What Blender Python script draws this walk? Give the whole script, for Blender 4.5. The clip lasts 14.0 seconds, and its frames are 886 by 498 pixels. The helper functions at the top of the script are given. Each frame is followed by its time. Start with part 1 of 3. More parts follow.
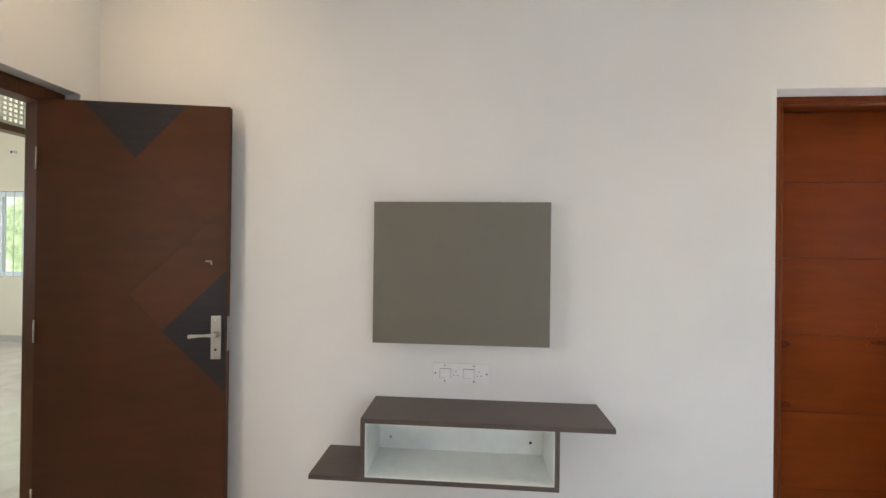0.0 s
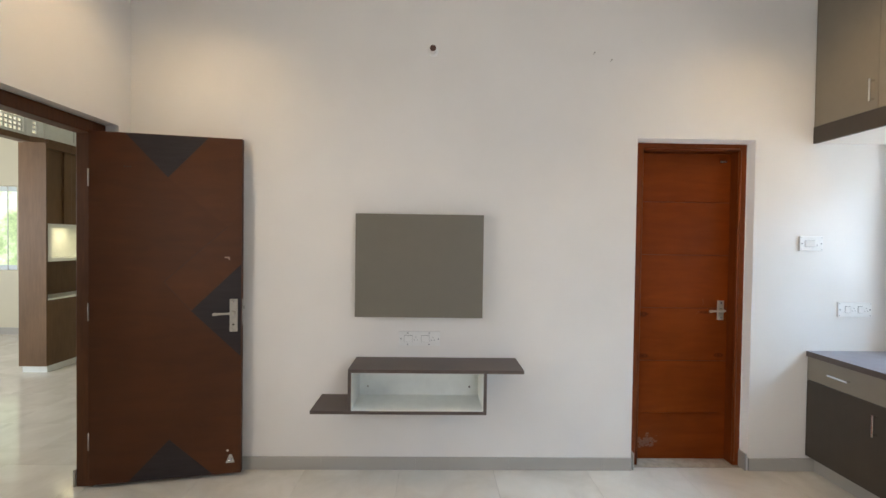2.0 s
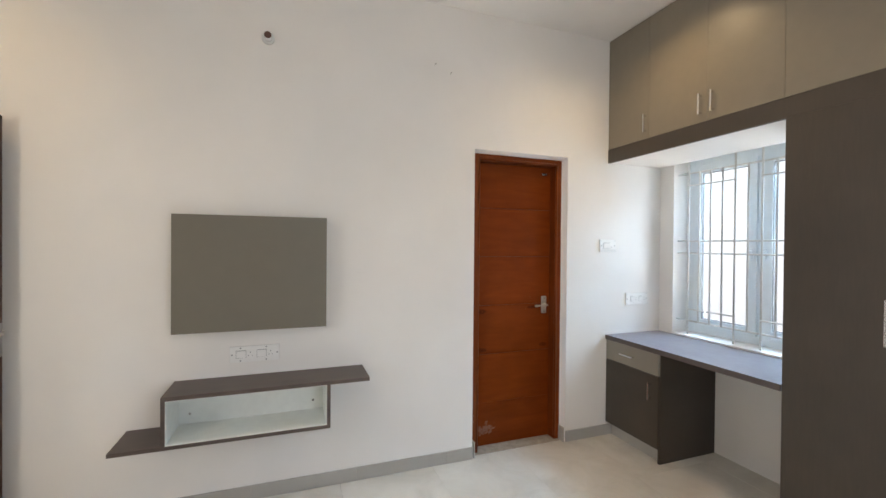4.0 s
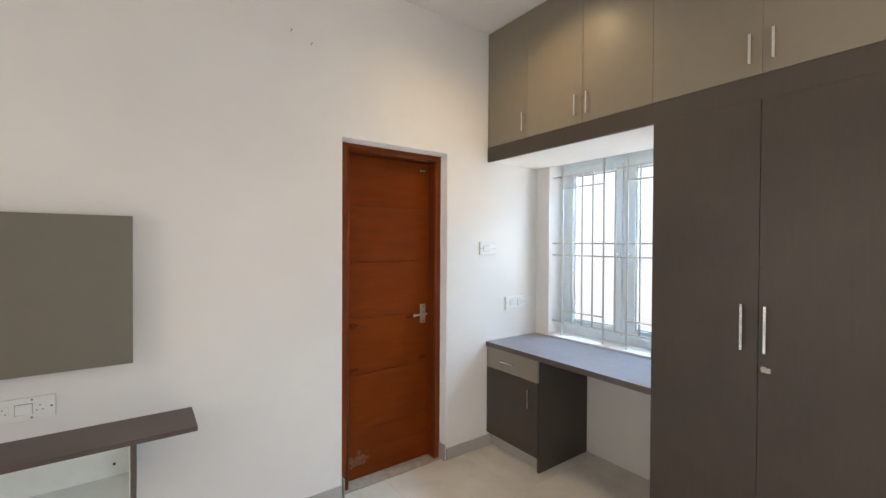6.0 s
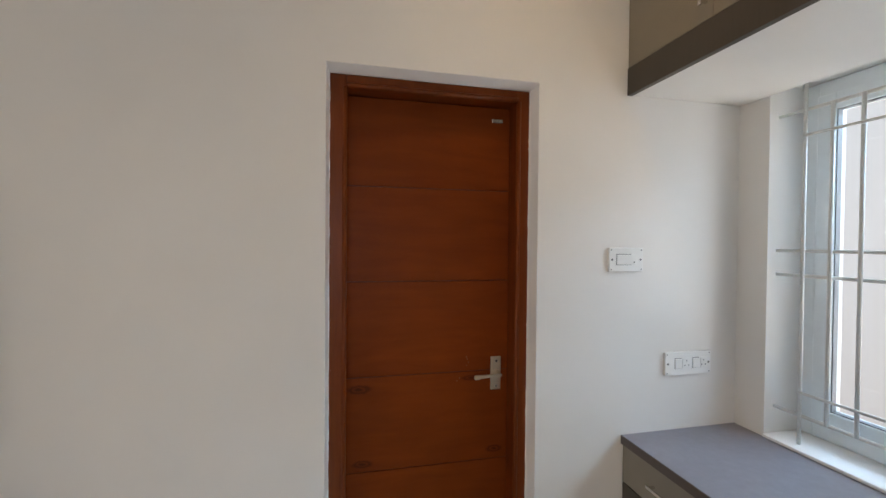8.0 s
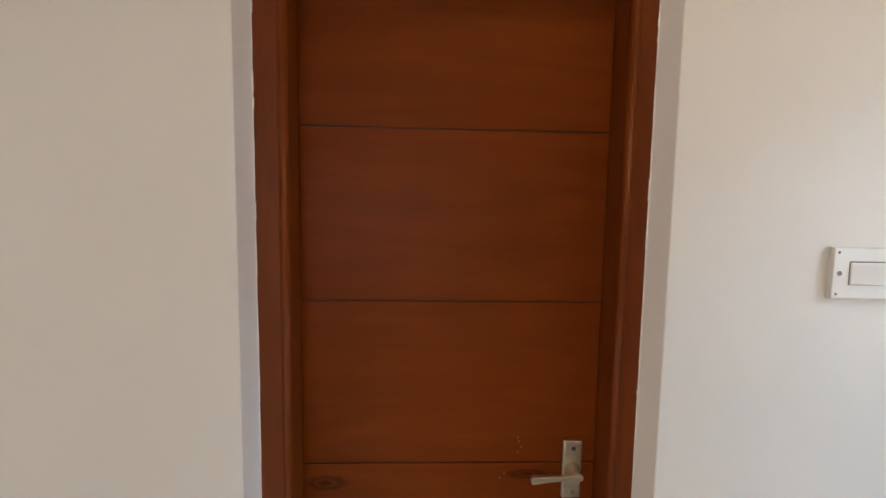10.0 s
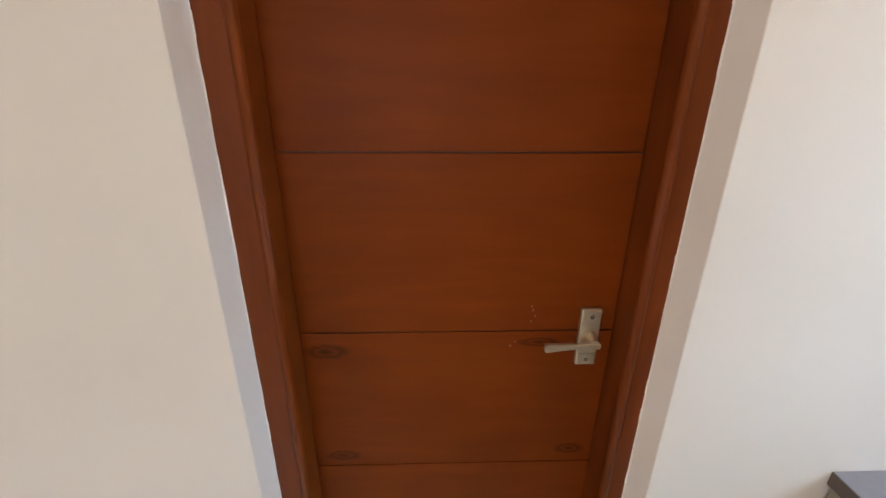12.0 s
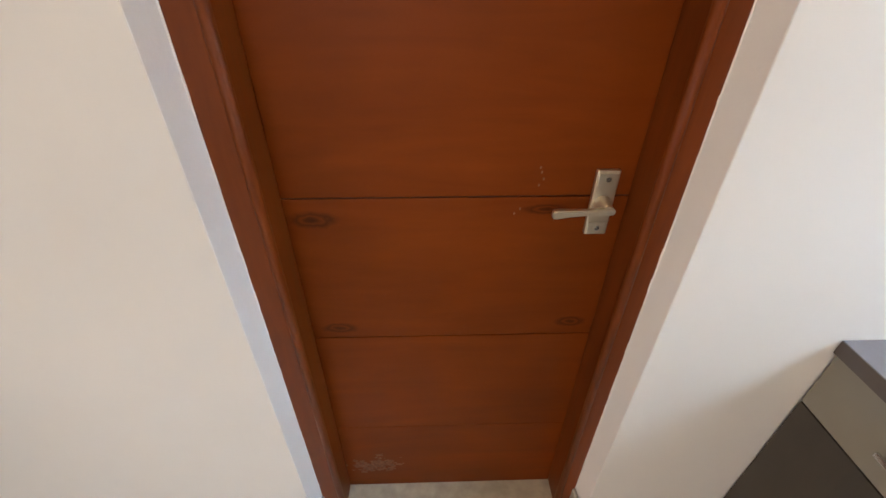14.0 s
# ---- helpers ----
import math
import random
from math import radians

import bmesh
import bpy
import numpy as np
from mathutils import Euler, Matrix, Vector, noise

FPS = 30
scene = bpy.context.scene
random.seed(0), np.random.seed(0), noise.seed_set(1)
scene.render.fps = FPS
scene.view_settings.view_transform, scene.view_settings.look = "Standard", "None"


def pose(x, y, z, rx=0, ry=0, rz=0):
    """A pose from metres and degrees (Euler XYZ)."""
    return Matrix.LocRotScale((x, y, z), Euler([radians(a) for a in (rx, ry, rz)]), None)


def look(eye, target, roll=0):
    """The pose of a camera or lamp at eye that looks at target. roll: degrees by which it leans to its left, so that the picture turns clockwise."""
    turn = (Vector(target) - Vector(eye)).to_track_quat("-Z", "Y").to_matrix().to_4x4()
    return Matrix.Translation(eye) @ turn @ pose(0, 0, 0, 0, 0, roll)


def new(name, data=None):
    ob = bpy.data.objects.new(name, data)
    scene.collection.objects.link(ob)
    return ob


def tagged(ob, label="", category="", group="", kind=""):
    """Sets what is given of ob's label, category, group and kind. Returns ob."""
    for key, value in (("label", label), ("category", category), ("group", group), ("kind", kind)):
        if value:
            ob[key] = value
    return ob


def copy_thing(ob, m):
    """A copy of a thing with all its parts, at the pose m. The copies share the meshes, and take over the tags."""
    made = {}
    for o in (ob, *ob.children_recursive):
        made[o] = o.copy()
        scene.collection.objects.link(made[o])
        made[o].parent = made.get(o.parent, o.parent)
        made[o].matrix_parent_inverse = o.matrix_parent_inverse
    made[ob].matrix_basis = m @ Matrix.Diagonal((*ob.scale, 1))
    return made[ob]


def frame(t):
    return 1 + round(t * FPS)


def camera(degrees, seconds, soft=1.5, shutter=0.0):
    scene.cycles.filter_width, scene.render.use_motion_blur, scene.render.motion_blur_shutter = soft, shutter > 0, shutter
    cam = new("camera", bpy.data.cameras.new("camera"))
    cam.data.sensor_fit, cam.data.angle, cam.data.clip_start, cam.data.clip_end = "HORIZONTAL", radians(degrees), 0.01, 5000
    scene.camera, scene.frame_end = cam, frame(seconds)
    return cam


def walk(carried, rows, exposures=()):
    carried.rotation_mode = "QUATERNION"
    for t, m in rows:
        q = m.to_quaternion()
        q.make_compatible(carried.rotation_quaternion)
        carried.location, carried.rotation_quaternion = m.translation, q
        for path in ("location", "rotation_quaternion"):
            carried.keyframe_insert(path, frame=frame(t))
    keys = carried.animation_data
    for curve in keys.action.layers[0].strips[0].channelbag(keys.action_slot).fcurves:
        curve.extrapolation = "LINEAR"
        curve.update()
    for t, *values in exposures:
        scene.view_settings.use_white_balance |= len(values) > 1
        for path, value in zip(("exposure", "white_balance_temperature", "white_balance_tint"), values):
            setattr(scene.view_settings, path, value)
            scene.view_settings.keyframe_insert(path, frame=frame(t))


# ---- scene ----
cam = camera(93.5, 14.0)
PATH = [
    (0, (-1.326, -1.94, 1.411), (-1.477, 0.054, 1.418), 0.7),
    (0.5, (-1.296, -2.225, 1.401), (-1.341, -0.226, 1.398), 0.8),
    (1, (-1.303, -2.417, 1.434), (-1.308, -0.418, 1.407), 0.8),
    (1.5, (-1.301, -2.549, 1.448), (-1.282, -0.55, 1.418), 0.8),
    (2, (-1.293, -2.651, 1.46), (-1.254, -0.651, 1.426), 0.8),
    (2.5, (-1.295, -2.672, 1.443), (-1.223, -0.673, 1.425), 0.7),
    (3, (-1.292, -2.674, 1.455), (-1.117, -0.682, 1.431), 0.7),
    (3.5, (-1.266, -2.655, 1.466), (-0.868, -0.695, 1.44), 0.6),
    (4, (-1.196, -2.623, 1.473), (-0.507, -0.746, 1.456), 0.5),
    (4.2, (-1.191, -2.602, 1.467), (-0.385, -0.772, 1.456), 0.4),
    (6.3, (-0.828, -2.228, 1.518), (0.346, -0.609, 1.492), 0.3),
    (6.5, (-0.714, -2.141, 1.52), (0.398, -0.479, 1.489), 0.4),
    (7, (-0.442, -1.921, 1.545), (0.469, -0.141, 1.506), 0.5),
    (7.5, (-0.144, -1.705, 1.529), (0.538, 0.175, 1.514), 0.5),
    (8, (0.063, -1.441, 1.543), (0.515, 0.507, 1.512), 0.5),
    (10.3, (0.324, -0.699, 1.579), (0.4, 1.287, 1.356), 1.0),
    (10.5, (0.318, -0.688, 1.57), (0.413, 1.292, 1.305), 0.6),
    (11, (0.311, -0.662, 1.542), (0.408, 1.296, 1.147), 0.5),
    (11.5, (0.339, -0.618, 1.53), (0.371, 1.291, 0.933), 0.4),
    (12, (0.324, -0.592, 1.499), (0.389, 1.271, 0.774), 0.4),
    (12.5, (0.332, -0.579, 1.47), (0.386, 1.235, 0.63), 0.2),
    (13, (0.336, -0.564, 1.451), (0.382, 1.189, 0.49), 0.1),
    (13.5, (0.334, -0.558, 1.419), (0.385, 1.149, 0.377), 0.1),
    (14, (0.335, -0.542, 1.39), (0.387, 1.102, 0.252), 0.2),
]
walk(cam, [(t, look(eye, target, roll)) for t, eye, target, roll in PATH],
     exposures=[(0, 0.03, 5700, 9), (2.5, -0.05, 5800, 10), (4, 0.0, 5850, 10), (6.5, 0.0, 5880, 10), (7.5, -0.48, 5980, 11), (8.2, -0.66, 6150, 12), (10.3, -0.36, 6550, 14), (14, 0.07, 6550, 15)])

# ---- world, sun, exposure ----
world = bpy.data.worlds.new("sky")
scene.world = world
world.use_nodes = True
wn = world.node_tree
sky = wn.nodes.new("ShaderNodeTexSky")
sky.sky_type, sky.sun_disc = "NISHITA", False
sky.sun_elevation, sky.sun_rotation = radians(48), radians(180)
wn.nodes["Background"].inputs["Strength"].default_value = 0.12
wn.links.new(sky.outputs[0], wn.nodes["Background"].inputs["Color"])

sun = new("sun", bpy.data.lights.new("sun", "SUN"))
sun.data.energy, sun.data.angle, sun.data.color = 5.0, radians(0.5), (1.0, 0.95, 0.88)
sun.matrix_world = look((0.3, -6.0, 9.0), (0.0, 0.0, 2.3))


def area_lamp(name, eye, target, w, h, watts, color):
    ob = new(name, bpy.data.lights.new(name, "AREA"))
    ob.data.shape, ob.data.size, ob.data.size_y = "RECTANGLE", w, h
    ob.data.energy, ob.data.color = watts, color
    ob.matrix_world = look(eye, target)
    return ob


def spot_lamp(name, x, y, z, watts, color, cone=150):
    ob = new(name, bpy.data.lights.new(name, "SPOT"))
    ob.data.energy, ob.data.color, ob.data.shadow_soft_size = watts, color, 0.05
    ob.data.spot_size, ob.data.spot_blend = radians(cone), 1.0
    ob.matrix_world = pose(x, y, z)
    return ob


WARM = (1.0, 0.67, 0.32)
BACK_FACE = -3.55                                     # inner face of the wall behind the walk
area_lamp("bedroom_window_light", (-3.26, -1.85, 1.45), (0.0, -1.3, 0.9), 0.9, 1.05, 16.5, (1.0, 0.85, 0.69))
area_lamp("back_window_light", (-0.2, BACK_FACE - 0.06, 1.5), (-0.2, 0.0, 1.2), 1.3, 1.1, 18, (1.0, 0.97, 0.95))
# Added lamps outside, out of view, stand in for sky, side and ground light.
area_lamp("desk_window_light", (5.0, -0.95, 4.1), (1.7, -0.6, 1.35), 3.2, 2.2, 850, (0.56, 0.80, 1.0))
area_lamp("window_side_fill", (3.15, -1.12, 1.65), (0.0, -0.1, 1.45), 1.25, 2.0, 46, (0.85, 0.94, 1.0))
area_lamp("ground_bounce_fill", (2.6, -0.9, 0.1), (2.25, -0.75, 1.2), 1.0, 2.0, 110, (1.0, 0.85, 0.68))
# Added lamps in unseen openings, only to brighten the hall.
area_lamp("hall_west_fill", (-9.2, 0.6, 1.6), (-5.0, 1.0, 1.2), 2.4, 1.5, 60, (1.0, 0.97, 0.92))
area_lamp("hall_south_fill", (-6.5, -1.41, 1.7), (-6.0, 2.0, 1.6), 1.5, 1.3, 54, (1.0, 0.97, 0.92))
area_lamp("cove_light", (-5.95, 0.9, 2.85), (-5.0, 0.9, 2.8), 1.5, 0.4, 9, (1.0, 0.72, 0.32))
area_lamp("niche_light", (-5.52, 2.30, 1.555), (-5.56, 2.30, 1.0), 0.06, 0.7, 2.5, (1.0, 0.80, 0.42))
for lx, ly, watts in ((-2.75, -0.62, 28), (0.70, -0.70, 36), (-2.3, -2.9, 10), (0.50, -2.3, 24)):
    spot_lamp("downlight_lamp", lx, ly, 3.055, watts, WARM)

# ---- materials ----


def nodes_of(name):
    m = bpy.data.materials.new(name)
    m.use_nodes = True
    return m, m.node_tree, m.node_tree.nodes["Principled BSDF"]


def ramp(nt, fac, stops):
    r = nt.nodes.new("ShaderNodeValToRGB")
    while len(r.color_ramp.elements) < len(stops):
        r.color_ramp.elements.new(0.5)
    for e, (p, c) in zip(r.color_ramp.elements, stops):
        e.position, e.color = p, (*c, 1)
    nt.links.new(fac, r.inputs[0])
    return r.outputs[0]


def coords(nt, scale=(1, 1, 1), rot=(0, 0, 0), kind="Object"):
    tc, mp = nt.nodes.new("ShaderNodeTexCoord"), nt.nodes.new("ShaderNodeMapping")
    mp.inputs["Scale"].default_value, mp.inputs["Rotation"].default_value = scale, rot
    nt.links.new(tc.outputs[kind], mp.inputs[0])
    return mp.outputs[0]


def noise_tex(nt, vec, scale, detail=4, rough=0.55, distortion=0.0):
    n = nt.nodes.new("ShaderNodeTexNoise")
    n.inputs["Scale"].default_value, n.inputs["Detail"].default_value = scale, detail
    n.inputs["Roughness"].default_value, n.inputs["Distortion"].default_value = rough, distortion
    nt.links.new(vec, n.inputs["Vector"])
    return n.outputs["Fac"]


def mix(nt, a, b, fac, mode="MIX"):
    m = nt.nodes.new("ShaderNodeMix")
    m.data_type, m.blend_type = "RGBA", mode
    for sock, v in ((m.inputs["Factor"], fac), (m.inputs["A"], a), (m.inputs["B"], b)):
        if isinstance(v, (int, float)):
            sock.default_value = v
        elif isinstance(v, tuple):
            sock.default_value = (*v, 1)
        else:
            nt.links.new(v, sock)
    return m.outputs["Result"]


def bump(nt, height, bsdf, strength=0.2, distance=0.002):
    b = nt.nodes.new("ShaderNodeBump")
    b.inputs["Strength"].default_value, b.inputs["Distance"].default_value = strength, distance
    nt.links.new(height, b.inputs["Height"])
    nt.links.new(b.outputs[0], bsdf.inputs["Normal"])


def paint(name, color, rough=0.55, tone=0.04, grain=0.12):
    m, nt, b = nodes_of(name)
    v = coords(nt, kind="Object")
    big = ramp(nt, noise_tex(nt, v, 1.3, 5), [(0.3, tuple(c * (1 - tone) for c in color)), (0.7, tuple(min(1, c * (1 + tone)) for c in color))])
    nt.links.new(big, b.inputs["Base Color"])
    b.inputs["Roughness"].default_value = rough
    bump(nt, noise_tex(nt, v, 90, 5, 0.7), b, grain, 0.0015)
    return m


def plain(name, color, rough=0.4, metal=0.0, vary=0.06, scale=30):
    m, nt, b = nodes_of(name)
    v = coords(nt)
    c = ramp(nt, noise_tex(nt, v, scale, 3), [(0.3, tuple(k * (1 - vary) for k in color)), (0.7, tuple(k * (1 + vary) for k in color))])
    nt.links.new(c, b.inputs["Base Color"])
    r = nt.nodes.new("ShaderNodeMapRange")
    r.inputs["To Min"].default_value, r.inputs["To Max"].default_value = rough * 0.8, min(1, rough * 1.25)
    nt.links.new(noise_tex(nt, v, scale * 0.3, 3), r.inputs[0])
    nt.links.new(r.outputs[0], b.inputs["Roughness"])
    b.inputs["Metallic"].default_value = metal
    return m


def wood(name, dark, light, axis=2, rough=0.35, stretch=14.0, scale=6.0, rot=(0, 0, 0), coat=0.0, low=0.3, high=0.72):
    """Long grain along one axis, with a slow drift of tone."""
    m, nt, b = nodes_of(name)
    sc = [stretch, stretch, stretch]
    sc[axis] = 1.0
    v = coords(nt, tuple(sc), rot)
    info = nt.nodes.new("ShaderNodeObjectInfo")
    shift = nt.nodes.new("ShaderNodeVectorMath")
    shift.operation = "MULTIPLY_ADD"
    cmb = nt.nodes.new("ShaderNodeCombineXYZ")
    for k in range(3):
        nt.links.new(info.outputs["Random"], cmb.inputs[k])
    nt.links.new(cmb.outputs[0], shift.inputs[0])
    shift.inputs[1].default_value = (7.0, 7.0, 7.0)
    nt.links.new(v, shift.inputs[2])
    fine = noise_tex(nt, shift.outputs[0], scale, 6, 0.6, 0.6)
    col = ramp(nt, fine, [(low, dark), (high, light)])
    slow = ramp(nt, noise_tex(nt, coords(nt), 2.2, 3), [(0.3, (0.82, 0.82, 0.82)), (0.7, (1.12, 1.1, 1.08))])
    nt.links.new(mix(nt, col, slow, 1.0, "MULTIPLY"), b.inputs["Base Color"])
    r = nt.nodes.new("ShaderNodeMapRange")
    r.inputs["To Min"].default_value, r.inputs["To Max"].default_value = rough * 0.85, rough * 1.25
    nt.links.new(fine, r.inputs[0])
    nt.links.new(r.outputs[0], b.inputs["Roughness"])
    b.inputs["Coat Weight"].default_value = coat
    b.inputs["Coat Roughness"].default_value = 0.25
    bump(nt, fine, b, 0.12, 0.0008)
    return m


def add_knots(m, knots):
    """Dark oval knots in a board that lies in the plane of x and z. knots: (x, z, half width, half height)."""
    nt = m.node_tree
    b = nt.nodes["Principled BSDF"]
    col = b.inputs["Base Color"].links[0].from_socket
    for kx, kz, kw, kh in knots:
        tc = nt.nodes.new("ShaderNodeTexCoord")
        mp = nt.nodes.new("ShaderNodeMapping")
        mp.inputs["Location"].default_value = (-kx / kw, 0, -kz / kh)
        mp.inputs["Scale"].default_value = (1 / kw, 0, 1 / kh)
        nt.links.new(tc.outputs["Object"], mp.inputs[0])
        ln = nt.nodes.new("ShaderNodeVectorMath")
        ln.operation = "LENGTH"
        nt.links.new(mp.outputs[0], ln.inputs[0])
        wob = nt.nodes.new("ShaderNodeMath")
        wob.operation = "MULTIPLY_ADD"
        nt.links.new(noise_tex(nt, tc.outputs["Object"], 60, 2), wob.inputs[0])
        wob.inputs[1].default_value = 0.35
        nt.links.new(ln.outputs["Value"], wob.inputs[2])
        mask = ramp(nt, wob.outputs[0], [(0.15, (0.35, 0.3, 0.3)), (0.35, (0.45, 0.4, 0.4)), (0.5, (0.85, 0.85, 0.85)), (0.66, (0.45, 0.4, 0.4)), (0.85, (0.8, 0.78, 0.78)), (1.0, (1, 1, 1))])
        col = mix(nt, col, mask, 1.0, "MULTIPLY")
    nt.links.new(col, b.inputs["Base Color"])


def glow(name, color, strength):
    m, nt, b = nodes_of(name)
    e = nt.nodes.new("ShaderNodeEmission")
    e.inputs["Color"].default_value, e.inputs["Strength"].default_value = (*color, 1), strength
    nt.links.new(e.outputs[0], nt.nodes["Material Output"].inputs["Surface"])
    return m


def garden_material():
    """Far greenery, blurred by distance; its sunlight is painted in as glow."""
    m = glow("sunlit_garden_glow", (0.6, 0.75, 0.4), 1.5)
    nt = m.node_tree
    e = next(n for n in nt.nodes if n.type == "EMISSION")
    nt.links.new(ramp(nt, noise_tex(nt, coords(nt), 0.9, 6, 0.7), [(0.3, (0.20, 0.27, 0.12)), (0.48, (0.55, 0.64, 0.30)), (0.58, (0.85, 0.90, 0.60)), (0.68, (0.92, 0.96, 1.0))]), e.inputs["Color"])
    return m


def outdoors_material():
    """Hazy daylight over a pale neighbouring wall, painted as glow, brighter towards the sky."""
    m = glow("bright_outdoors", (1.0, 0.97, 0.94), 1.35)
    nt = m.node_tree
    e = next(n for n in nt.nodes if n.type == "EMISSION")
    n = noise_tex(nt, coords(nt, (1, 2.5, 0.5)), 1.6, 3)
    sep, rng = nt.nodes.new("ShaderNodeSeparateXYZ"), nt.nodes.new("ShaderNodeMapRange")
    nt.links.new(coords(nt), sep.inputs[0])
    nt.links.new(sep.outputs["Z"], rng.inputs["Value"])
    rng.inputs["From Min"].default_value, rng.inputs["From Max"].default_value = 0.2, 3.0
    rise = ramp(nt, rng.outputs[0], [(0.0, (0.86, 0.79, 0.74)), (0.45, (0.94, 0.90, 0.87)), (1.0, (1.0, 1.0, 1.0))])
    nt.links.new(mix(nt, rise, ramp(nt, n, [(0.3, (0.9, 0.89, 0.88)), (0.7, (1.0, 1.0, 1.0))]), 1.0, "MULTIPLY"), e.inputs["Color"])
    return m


WALL = paint("cream_wall_paint", (0.80, 0.782, 0.75))
WALL_HALL = paint("hall_wall_paint", (0.64, 0.60, 0.46))
REVEAL = paint("white_reveal_plaster", (0.90, 0.89, 0.88), 0.45, 0.03, 0.4)
CEIL = paint("white_ceiling_paint", (0.82, 0.80, 0.77), 0.7)
LAM_DARK = wood("dark_taupe_laminate", (0.056, 0.045, 0.034), (0.066, 0.053, 0.040), 2, 0.45, 10, 9)
LAM_DARK_H = wood("dark_taupe_laminate_flat", (0.049, 0.038, 0.031), (0.064, 0.050, 0.042), 1, 0.42, 10, 9)
LAM_SHELF = wood("taupe_shelf_laminate", (0.075, 0.057, 0.049), (0.115, 0.09, 0.078), 0, 0.42, 10, 12)
# Taupe laminate; the sky's blue reflection is mixed into the base colour.
DESK = plain("sky_tinted_desk_laminate", (0.225, 0.215, 0.245), 0.38, 0, 0.05, 40)
BEIGE = plain("beige_grey_laminate", (0.225, 0.194, 0.148), 0.38, 0, 0.025, 14)
DRAWER = plain("greige_drawer_laminate", (0.25, 0.225, 0.185), 0.38, 0, 0.025, 14)
EDGE = plain("taupe_edge_band", (0.10, 0.08, 0.072), 0.4, 0, 0.05, 60)
TVGREY = plain("olive_grey_laminate", (0.160, 0.147, 0.114), 0.5, 0, 0.02, 12)
WHITE_LAM = plain("white_laminate", (0.80, 0.83, 0.80), 0.4, 0, 0.03, 20)
VENEER = wood("brown_veneer", (0.065, 0.0200, 0.0048), (0.083, 0.0262, 0.0066), 0, 0.5, 6, 3.0, (0, radians(40), 0), 0.0)
VENEER_TURNED = wood("brown_veneer_turned", (0.071, 0.0220, 0.0053), (0.090, 0.0288, 0.0073), 0, 0.48, 6, 3.0, (0, radians(-42), 0), 0.0)
INLAY = wood("dark_inlay_veneer", (0.020, 0.016, 0.018), (0.032, 0.026, 0.029), 0, 0.5, 10, 6, (0, radians(-40), 0), 0.0)
FRAME_W = wood("brown_frame_wood", (0.070, 0.023, 0.0065), (0.105, 0.036, 0.011), 2, 0.4, 12, 5)
TEAK = wood("red_polished_wood", (0.154, 0.0292, 0.0022), (0.202, 0.0405, 0.0032), 0, 0.40, 7, 2.6, (0, 0, 0), 0.0)
add_knots(TEAK, ((0.112, 0.990, 0.064, 0.025), (0.125, 0.708, 0.056, 0.021), (0.645, 0.716, 0.048, 0.022), (0.55, 1.008, 0.06, 0.016)))
TEAK_V = wood("red_polished_frame_wood", (0.140, 0.029, 0.0036), (0.195, 0.043, 0.0056), 2, 0.40, 10, 4, (0, 0, 0), 0.06)
for m, level in ((TEAK, 0.13), (TEAK_V, 0.22), (VENEER, 0.32), (VENEER_TURNED, 0.32), (INLAY, 0.32), (FRAME_W, 0.25)):
    m.node_tree.nodes["Principled BSDF"].inputs["Specular IOR Level"].default_value = level
GROOVE = plain("dark_groove_wood", (0.075, 0.016, 0.005), 0.5)
STEEL = plain("brushed_steel", (0.47, 0.45, 0.41), 0.38, 1.0, 0.05, 60)
SATIN = plain("warm_satin_nickel", (0.68, 0.62, 0.50), 0.42, 1.0, 0.05, 60)
CHROME = plain("satin_chrome", (0.75, 0.74, 0.72), 0.22, 1.0, 0.03, 60)
IVORY = plain("white_switch_plastic", (0.82, 0.82, 0.80), 0.35, 0, 0.02, 30)
GREY_PLASTIC = plain("grey_back_box_plastic", (0.70, 0.69, 0.67), 0.5)
# Grey of the screws; also stands in for shade in gaps and pin holes.
GAP_GREY = plain("grey_screw_and_gap_shade", (0.16, 0.16, 0.17), 0.5)
DARK = plain("dark_plastic", (0.03, 0.022, 0.02), 0.5)
SOCKET_BROWN = plain("brown_plastic", (0.10, 0.045, 0.03), 0.45)
# White plastic with the blue cast of skylight put into its base colour.
UPVC = plain("sky_tinted_white_upvc", (0.82, 0.89, 0.93), 0.3, 0, 0.03, 15)
GRILLE = plain("cream_grille_enamel", (0.70, 0.70, 0.68), 0.35, 0, 0.04, 60)
SKIRT = paint("grey_skirting_tile", (0.41, 0.395, 0.36), 0.3, 0.08, 0.03)
HALLWOOD = wood("walnut_laminate", (0.120, 0.067, 0.032), (0.172, 0.100, 0.051), 2, 0.4, 12, 5)
MARBLE = plain("grey_threshold_marble", (0.42, 0.375, 0.30), 0.14, 0, 0.16, 22)
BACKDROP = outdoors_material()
LAMP_GLOW = glow("warm_lamp_glow", (1.0, 0.8, 0.5), 6.0)


def glass_material():
    m, nt, b = nodes_of("window_glass")
    b.inputs["Transmission Weight"].default_value, b.inputs["Roughness"].default_value, b.inputs["IOR"].default_value = 1.0, 0.0, 1.45
    b.inputs["Base Color"].default_value = (0.97, 0.99, 0.98, 1)
    return m


GLASS = glass_material()


